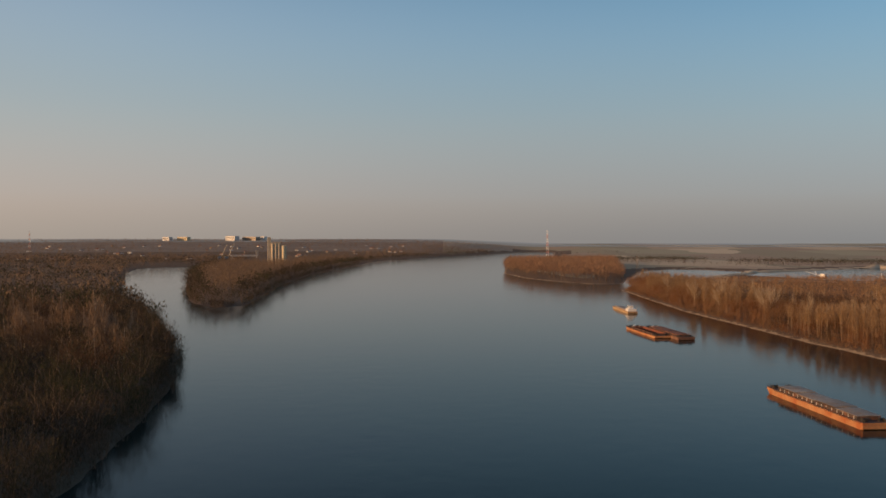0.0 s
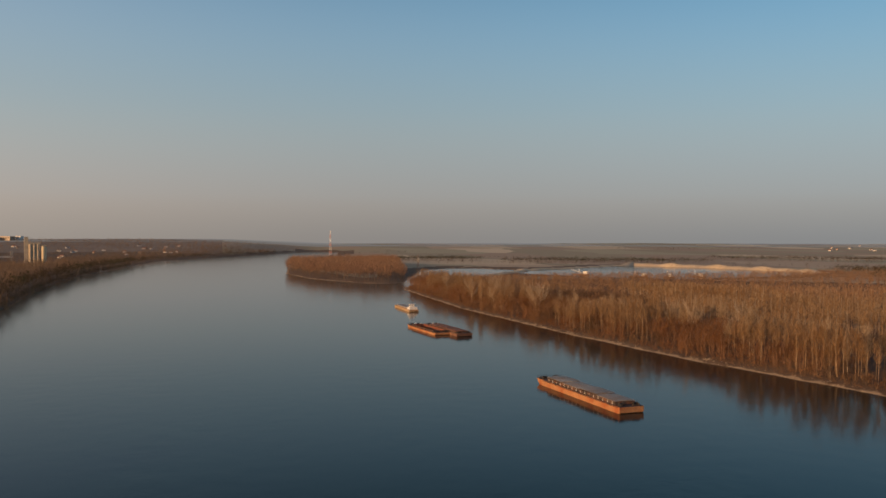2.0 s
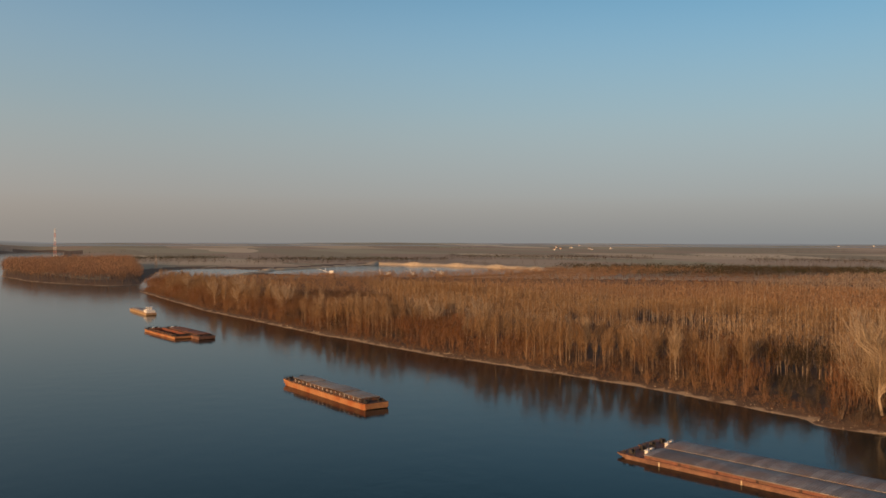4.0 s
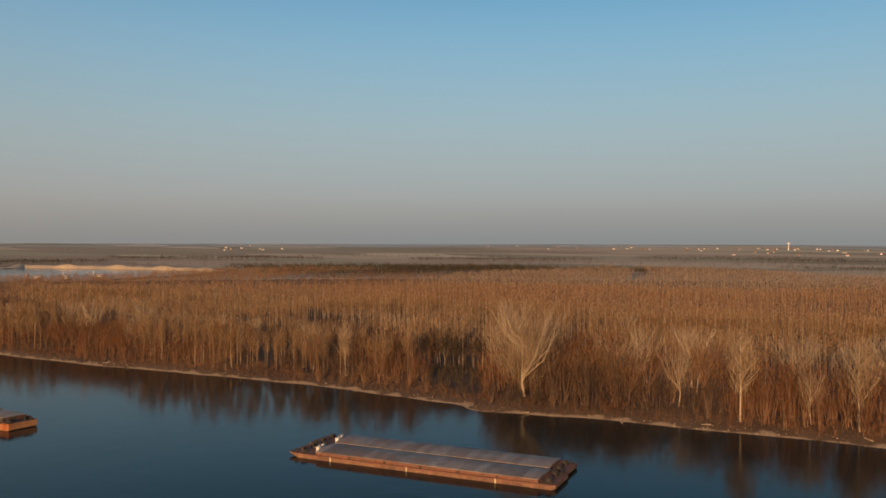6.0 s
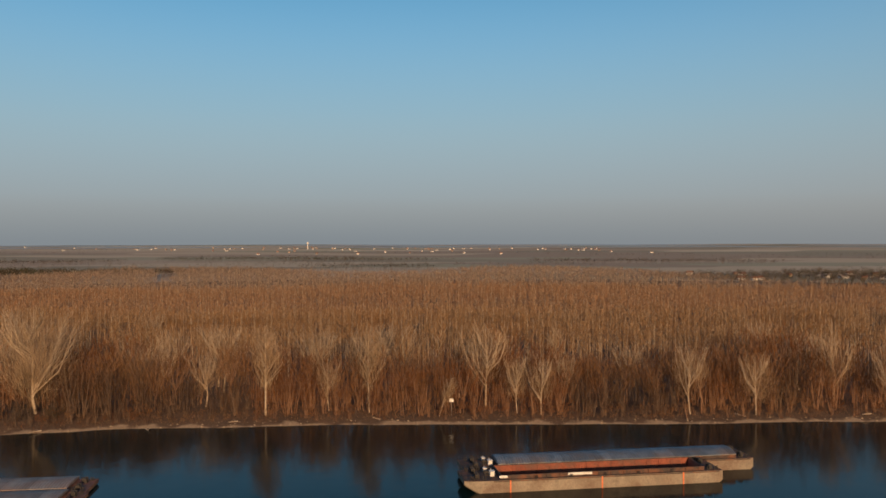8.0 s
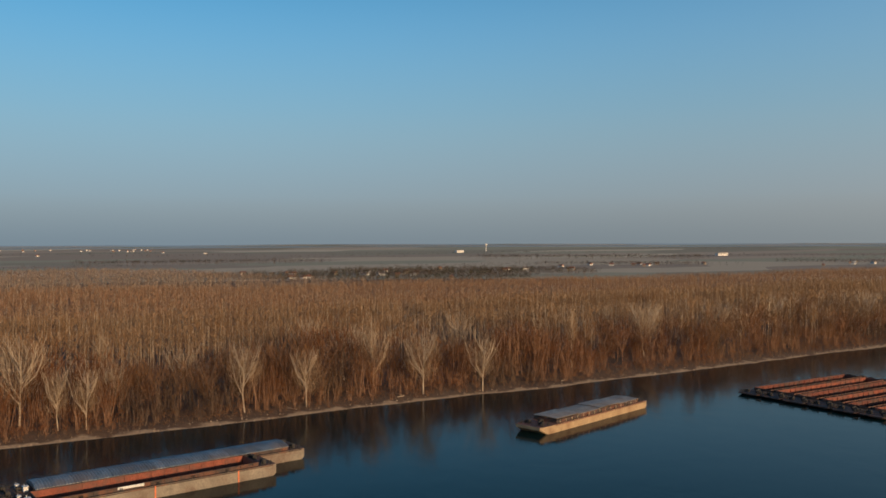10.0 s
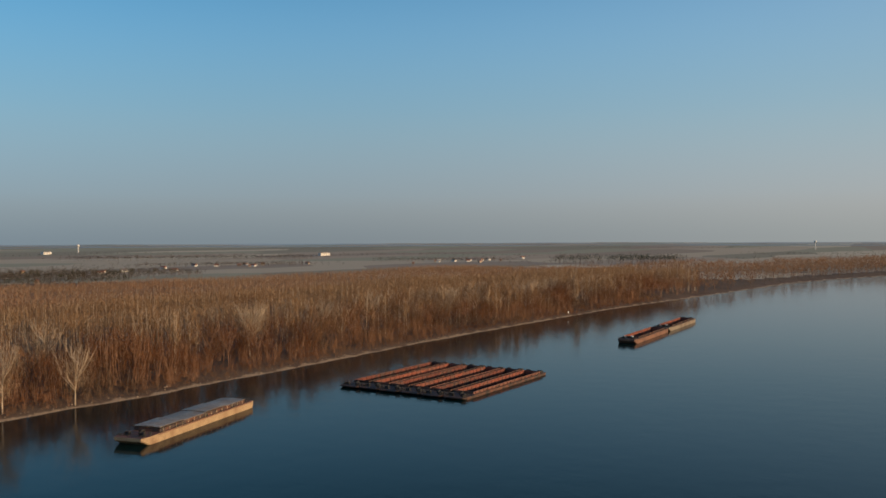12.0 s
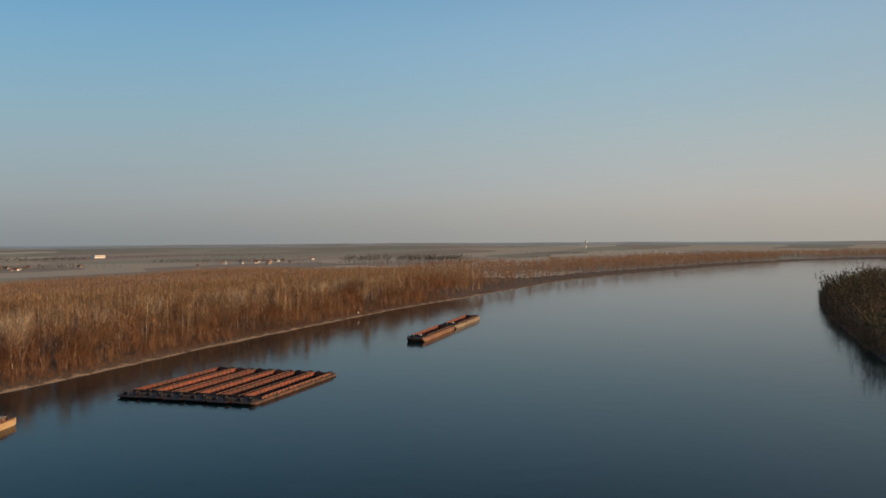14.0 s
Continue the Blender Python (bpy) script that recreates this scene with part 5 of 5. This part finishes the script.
def harbour_crane(x, y, turn, reach):
    ob = tagged(new("harbour_crane"), "blue portal crane with a raised lattice jib", "crane", "harbour cranes")
    bm = bmesh.new()
    for sx in (-4, 4):
        for sy in (-4, 4):
            rod(bm, (sx, sy, 0), (sx * 0.6, sy * 0.6, 14), 0.5, 0.4)
    box(bm, -3.5, 3.5, -3.5, 3.5, 13.5, 15)
    part("portal", bm, CRANE_BLUE, ob)
    part("cabin", one_box(-3, 3, -5, 3, 15, 20.5, 0.2), CRANE_BLUE, ob)
    bm = bmesh.new()
    for s in (-1, 1):
        rod(bm, (s * 1.6, 2, 17), (s * 0.3, 2 + reach * 0.45, 17 + reach), 0.34, 0.22)
    for i in range(7):
        f0, f1 = i / 7, (i + 1) / 7
        w0, w1 = 1.6 - 1.3 * f0, 1.6 - 1.3 * f1
        rod(bm, (-w0, 2 + reach * 0.45 * f0, 17 + reach * f0), (w1, 2 + reach * 0.45 * f1, 17 + reach * f1), 0.16)
    part("jib", bm, CREAM, ob)
    ob.matrix_world = pose(x, y, 2.2, 0, 0, turn)
    return ob


for yaw, r, turn, reach in ((14.3, 1900, -60, 33), (14.75, 1910, -70, 30)):
    x, y, z = at(yaw, r)
    harbour_crane(x, y, turn, reach)


def loading_bridge():
    ob = tagged(new("loading_bridge"), "pale steel conveyor bridge on trestles at the port", "conveyor")
    bm = bmesh.new()
    for z in (20, 22.5):
        for s in (-1, 1):
            rod(bm, (-30, s * 1.2, z), (30, s * 1.2, z), 0.3)
    for i in range(16):
        for s in (-1, 1):
            rod(bm, (-30 + i * 3.75, s * 1.2, 20 if i % 2 else 22.5), (-26.25 + i * 3.75, s * 1.2, 22.5 if i % 2 else 20), 0.18)
    part("girder", bm, WHITE, ob)
    for x in (-26, 27):
        bm = bmesh.new()
        for s in (-1, 1):
            rod(bm, (x, s * 4, 0), (x, s * 1.0, 20), 0.5, 0.35)
        rod(bm, (x, -2.6, 9), (x, 2.6, 9), 0.3)
        part("trestle", bm, WHITE, ob)
    part("head_house", one_box(25, 31, -3, 3, 22.6, 33, 0.2), COVER_TAN, ob)
    x, y, z = at(13.2, 1935)
    ob.matrix_world = pose(x, y, 2.2, 0, 0, 13)
    return ob


loading_bridge()


def pusher_boat(x, y, way):
    ob = tagged(new("pusher_tug"), "white pusher tug moored at the port quay", "ship", "boats at the port")
    part("hull", hull_bm(24, 8, 1.8, 4), BLACK, ob)
    part("deckhouse", one_box(-3, 3, -9, 5, 1.8, 4.8, 0.1), WHITE, ob)
    part("wheelhouse", one_box(-2.2, 2.2, 0, 4.5, 4.8, 8.2, 0.1), WHITE, ob)
    bm = bmesh.new()
    rod(bm, (0, -2, 4.8), (0, -2, 12), 0.2, 0.1)
    part("mast", bm, WHITE, ob)
    return settle(ob, x, y, way)


for yaw, r, way in ((15.1, 1760, 60), (15.6, 1775, 75), (15.3, 1795, 70)):
    x, y, z = at(yaw, r)
    pusher_boat(x, y, way)


def lattice_mast(yaw, r, h, base, label, paint=(STRUT_RED, WHITE)):
    ob = tagged(new("radio_mast"), label, "mast", "radio masts")
    n = 8
    for i in range(n):
        z0, z1 = h * i / n, h * (i + 1) / n
        w0, w1 = base * (1 - 0.75 * i / n), base * (1 - 0.75 * (i + 1) / n)
        bm = bmesh.new()
        c0 = [(w0, w0, z0), (-w0, w0, z0), (-w0, -w0, z0), (w0, -w0, z0)]
        c1 = [(w1, w1, z1), (-w1, w1, z1), (-w1, -w1, z1), (w1, -w1, z1)]
        for q in range(4):
            rod(bm, c0[q], c1[q], 0.26, 0.24, 5)
            rod(bm, c0[q], c1[(q + 1) % 4], 0.13, 0.13, 4)
            rod(bm, c1[q], c1[(q + 1) % 4], 0.13, 0.13, 4)
        part("section", bm, paint[i % 2], ob)
    x, y, z = at(yaw, r)
    ob.matrix_world = pose(x, y, z - 0.3)
    return ob


lattice_mast(-7.02, 2150, 80, 3.2, "red and white lattice radio mast behind the island")
lattice_mast(26.0, 3300, 64, 2.6, "thin lattice mast on the town hill")
lattice_mast(-12.9, 1700, 28, 2.0, "grey steel lattice pylon beyond the channel", (COVER_GREY, COVER_GREY))
lattice_mast(9.2, 3600, 30, 1.5, "thin grey mast on the town hill", (COVER_GREY, COVER_GREY))


# ---------------------------------------------------------------- houses
def house(w, l, h, wall, roof):
    ob = tagged(new("house"), "small far house with pale walls and a pitched roof", "house", "village houses")
    part("wall", one_box(-w / 2, w / 2, -l / 2, l / 2, 0, h), wall, ob)
    bm = bmesh.new()
    a = [bm.verts.new(p) for p in ((-w / 2 - 0.5, -l / 2 - 0.4, h), (w / 2 + 0.5, -l / 2 - 0.4, h), (0, -l / 2 - 0.4, h + w * 0.42))]
    b = [bm.verts.new(p) for p in ((-w / 2 - 0.5, l / 2 + 0.4, h), (w / 2 + 0.5, l / 2 + 0.4, h), (0, l / 2 + 0.4, h + w * 0.42))]
    bm.faces.new(a)
    bm.faces.new(list(reversed(b)))
    for i in range(3):
        j = (i + 1) % 3
        bm.faces.new((a[i], b[i], b[j], a[j]))
    bmesh.ops.recalc_face_normals(bm, faces=bm.faces)
    part("roof", bm, roof, ob)
    for s in (-1, 1):
        for y in (-l / 4, l / 4):
            a, b = sorted((s * w / 2, s * (w / 2 + 0.04)))
            part("window", one_box(a, b, y - 0.6, y + 0.6, 1.2, 2.5), GLASS, ob)
    return ob


HOUSES = [house(7, 10, 3.2, WHITE, ROOF), house(6, 8, 3.6, COVER_TAN, ROOF), house(7, 13, 3.2, WHITE, COVER_GREY)]
used = set()


def put_house(k, x, y, turn, size=1.0):
    z = float(ground_height(np.array([x]), np.array([y]))[0])
    m = pose(x, y, z - 0.3, 0, 0, turn)
    if k not in used:
        used.add(k)
        HOUSES[k].matrix_world = m
    else:
        copy_thing(HOUSES[k], m)


# the town on the hills
for i in range(70):
    yaw, r = rng.uniform(2, 27), rng.uniform(2350, 3600)
    x, y, z = at(yaw, r)
    if water_distance(np.array([x]), np.array([y]))[0] > 40:
        put_house(int(rng.integers(0, 3)), x, y, rng.uniform(60, 140))
# villages on the plain: middle, spread, houses
for cx_, cy_, sp, n in ((1340, -450, 120, 16), (1430, -650, 120, 12), (1560, -1180, 110, 10), (1390, -1720, 120, 14), (3300, 600, 260, 12),
                        (3600, 1900, 300, 8), (3700, -100, 320, 8), (2500, 3000, 260, 8)):
    for i in range(n):
        put_house(int(rng.integers(0, 3)), cx_ + rng.normal() * sp * 0.6, cy_ + rng.normal() * sp, rng.uniform(0, 180))


# a long village far out on the plain
for i in range(62):
    yaw = rng.choice((-66.0, -70.5, -74.5, -79.0, -84.0, -89.0, -93.5)) + rng.normal() * 1.5
    x, y, z = at(yaw, 3950 + 110 * rng.normal())
    put_house(int(rng.integers(0, 3)), x, y, yaw + rng.uniform(-40, 40))


def block_building(yaw, r, w, l, h, label, mat):
    ob = tagged(new("warehouse"), label, "building", "large far buildings")
    part("wall", one_box(-w / 2, w / 2, -l / 2, l / 2, 0, h), mat, ob)
    part("roof", one_box(-w / 2 - 0.4, w / 2 + 0.4, -l / 2 - 0.4, l / 2 + 0.4, h, h + 0.8), COVER_GREY, ob)
    for i in range(int(w / 9)):
        part("window", one_box(-w / 2 + 3 + i * 9, -w / 2 + 8 + i * 9, -l / 2 - 0.06, -l / 2, h * 0.55, h * 0.8), GLASS, ob)
    x, y, z = at(yaw, r)
    ob.matrix_world = pose(x, y, z - 0.6, 0, 0, yaw - 38 if yaw > 0 else yaw + 40)
    return ob


block_building(13.95, 4500, 60, 36, 24, "large white hall on the town hill", WHITE)
block_building(12.75, 4500, 84, 36, 20, "long pale grey factory hall on the town hill", COVER_TAN)
block_building(11.95, 4500, 26, 24, 22, "white block building on the town hill", WHITE)
block_building(17.0, 4500, 62, 28, 18, "low pale building on the town hill", CREAM)
block_building(18.0, 4500, 40, 28, 18, "low white building on the town hill", WHITE)
block_building(-132.5, 2900, 40, 14, 9, "white farm hall on the plain", WHITE)
block_building(-115.4, 3300, 34, 14, 9, "white farm hall on the plain", WHITE)


def water_tower(yaw, r, h):
    ob = tagged(new("water_tower"), "white water tower on the far plain", "tower", "water towers")
    bm = bmesh.new()
    rod(bm, (0, 0, 0), (0, 0, h), 2.0, 1.6, 12)
    part("shaft", bm, WHITE, ob)
    bm = bmesh.new()
    rod(bm, (0, 0, h), (0, 0, h + 3), 2, 5, 16)
    rod(bm, (0, 0, h + 2.9), (0, 0, h + 8), 5, 5, 16)
    rod(bm, (0, 0, h + 8), (0, 0, h + 10), 5, 1, 16)
    part("tank", bm, WHITE, ob)
    x, y, z = at(yaw, r)
    ob.matrix_world = pose(x, y, z - 0.4)
    return ob


water_tower(-75.74, 3900, 24)
water_tower(-117.2, 3500, 22)
water_tower(-164.2, 3600, 26)


# ---------------------------------------------------------------- gravel works on the pond
def dredger(x, y, way, long_):
    ob = tagged(new("dredger"), "floating gravel dredger with a conveyor on the pond", "dredger", "gravel works")
    part("pontoon", one_box(-5, 5, -long_ / 2, long_ / 2, -0.5, 1.5, 0.15), HULL_RUST, ob)
    part("cabin", one_box(-3, 3, -long_ / 2 + 2, -long_ / 2 + 10, 1.5, 6, 0.1), WHITE, ob)
    bm = bmesh.new()
    for s in (-1, 1):
        rod(bm, (s * 3, 4, 1.5), (0, 6, 11), 0.3, 0.25)
        rod(bm, (s * 1, -2, 3), (s * 1, long_ / 2 + 8, 9), 0.3, 0.25)
    part("gantry", bm, WHITE, ob)
    return settle(ob, x, y, way)


dredger(590, 1330, 40, 26)
dredger(640, 1225, 75, 30)
dredger(680, 1200, 120, 22)
dredger(735, 1205, 60, 18)


# ---------------------------------------------------------------- sand banks of the gravel pits
def sand_bank(points, width, height, label):
    """A long heap of sand with a ragged crest along the points."""
    pts = []
    for (x0, y0), (x1, y1) in zip(points, points[1:]):
        n = max(2, int(math.hypot(x1 - x0, y1 - y0) / 9))
        pts += [(x0 + (x1 - x0) * i / n, y0 + (y1 - y0) * i / n) for i in range(n)]
    pts.append(points[-1])
    bm = bmesh.new()
    rows = []
    for i, (x, y) in enumerate(pts):
        xa, ya = pts[max(0, i - 1)]
        xb, yb = pts[min(len(pts) - 1, i + 1)]
        n = Vector((yb - ya, xa - xb, 0)).normalized()
        end = min(1.0, i / 4, (len(pts) - 1 - i) / 4)
        h = height * end * (0.8 + 0.35 * math.sin(i * 0.7) * math.sin(i * 0.23 + 1))
        w = width * (0.9 + 0.15 * math.sin(i * 0.41))
        rows.append([bm.verts.new(Vector((x, y, z)) + n * w * u) for u, z in ((-0.5, -0.6), (-0.28, 0.55 * h + 0.8), (-0.08, h + 0.9), (0.15, 0.9 * h + 0.9), (0.5, 0.4))])
    for a, b in zip(rows, rows[1:]):
        for k in range(4):
            bm.faces.new((a[k], b[k], b[k + 1], a[k + 1]))
    bmesh.ops.recalc_face_normals(bm, faces=bm.faces)
    return tagged(part("sand_bank", bm, SAND), label, "sand bank", kind="structure")


sand_bank([(1045, 1300), (1030, 1400), (1005, 1566), (917, 1785), (860, 1740)], 40, 6.0, "bright bank of dredged sand round the gravel pond")
sand_bank([(728, 1645), (640, 1590), (560, 1545)], 26, 2.0, "low sandy shore of the gravel pond")
sand_bank([(400, 1290), (470, 1400), (545, 1500), (600, 1640)], 26, 1.6, "low sandy spit beside the channel")
sand_bank([(480, 1700), (570, 1800), (660, 1920)], 40, 2.0, "low sandy spit beyond the channel")
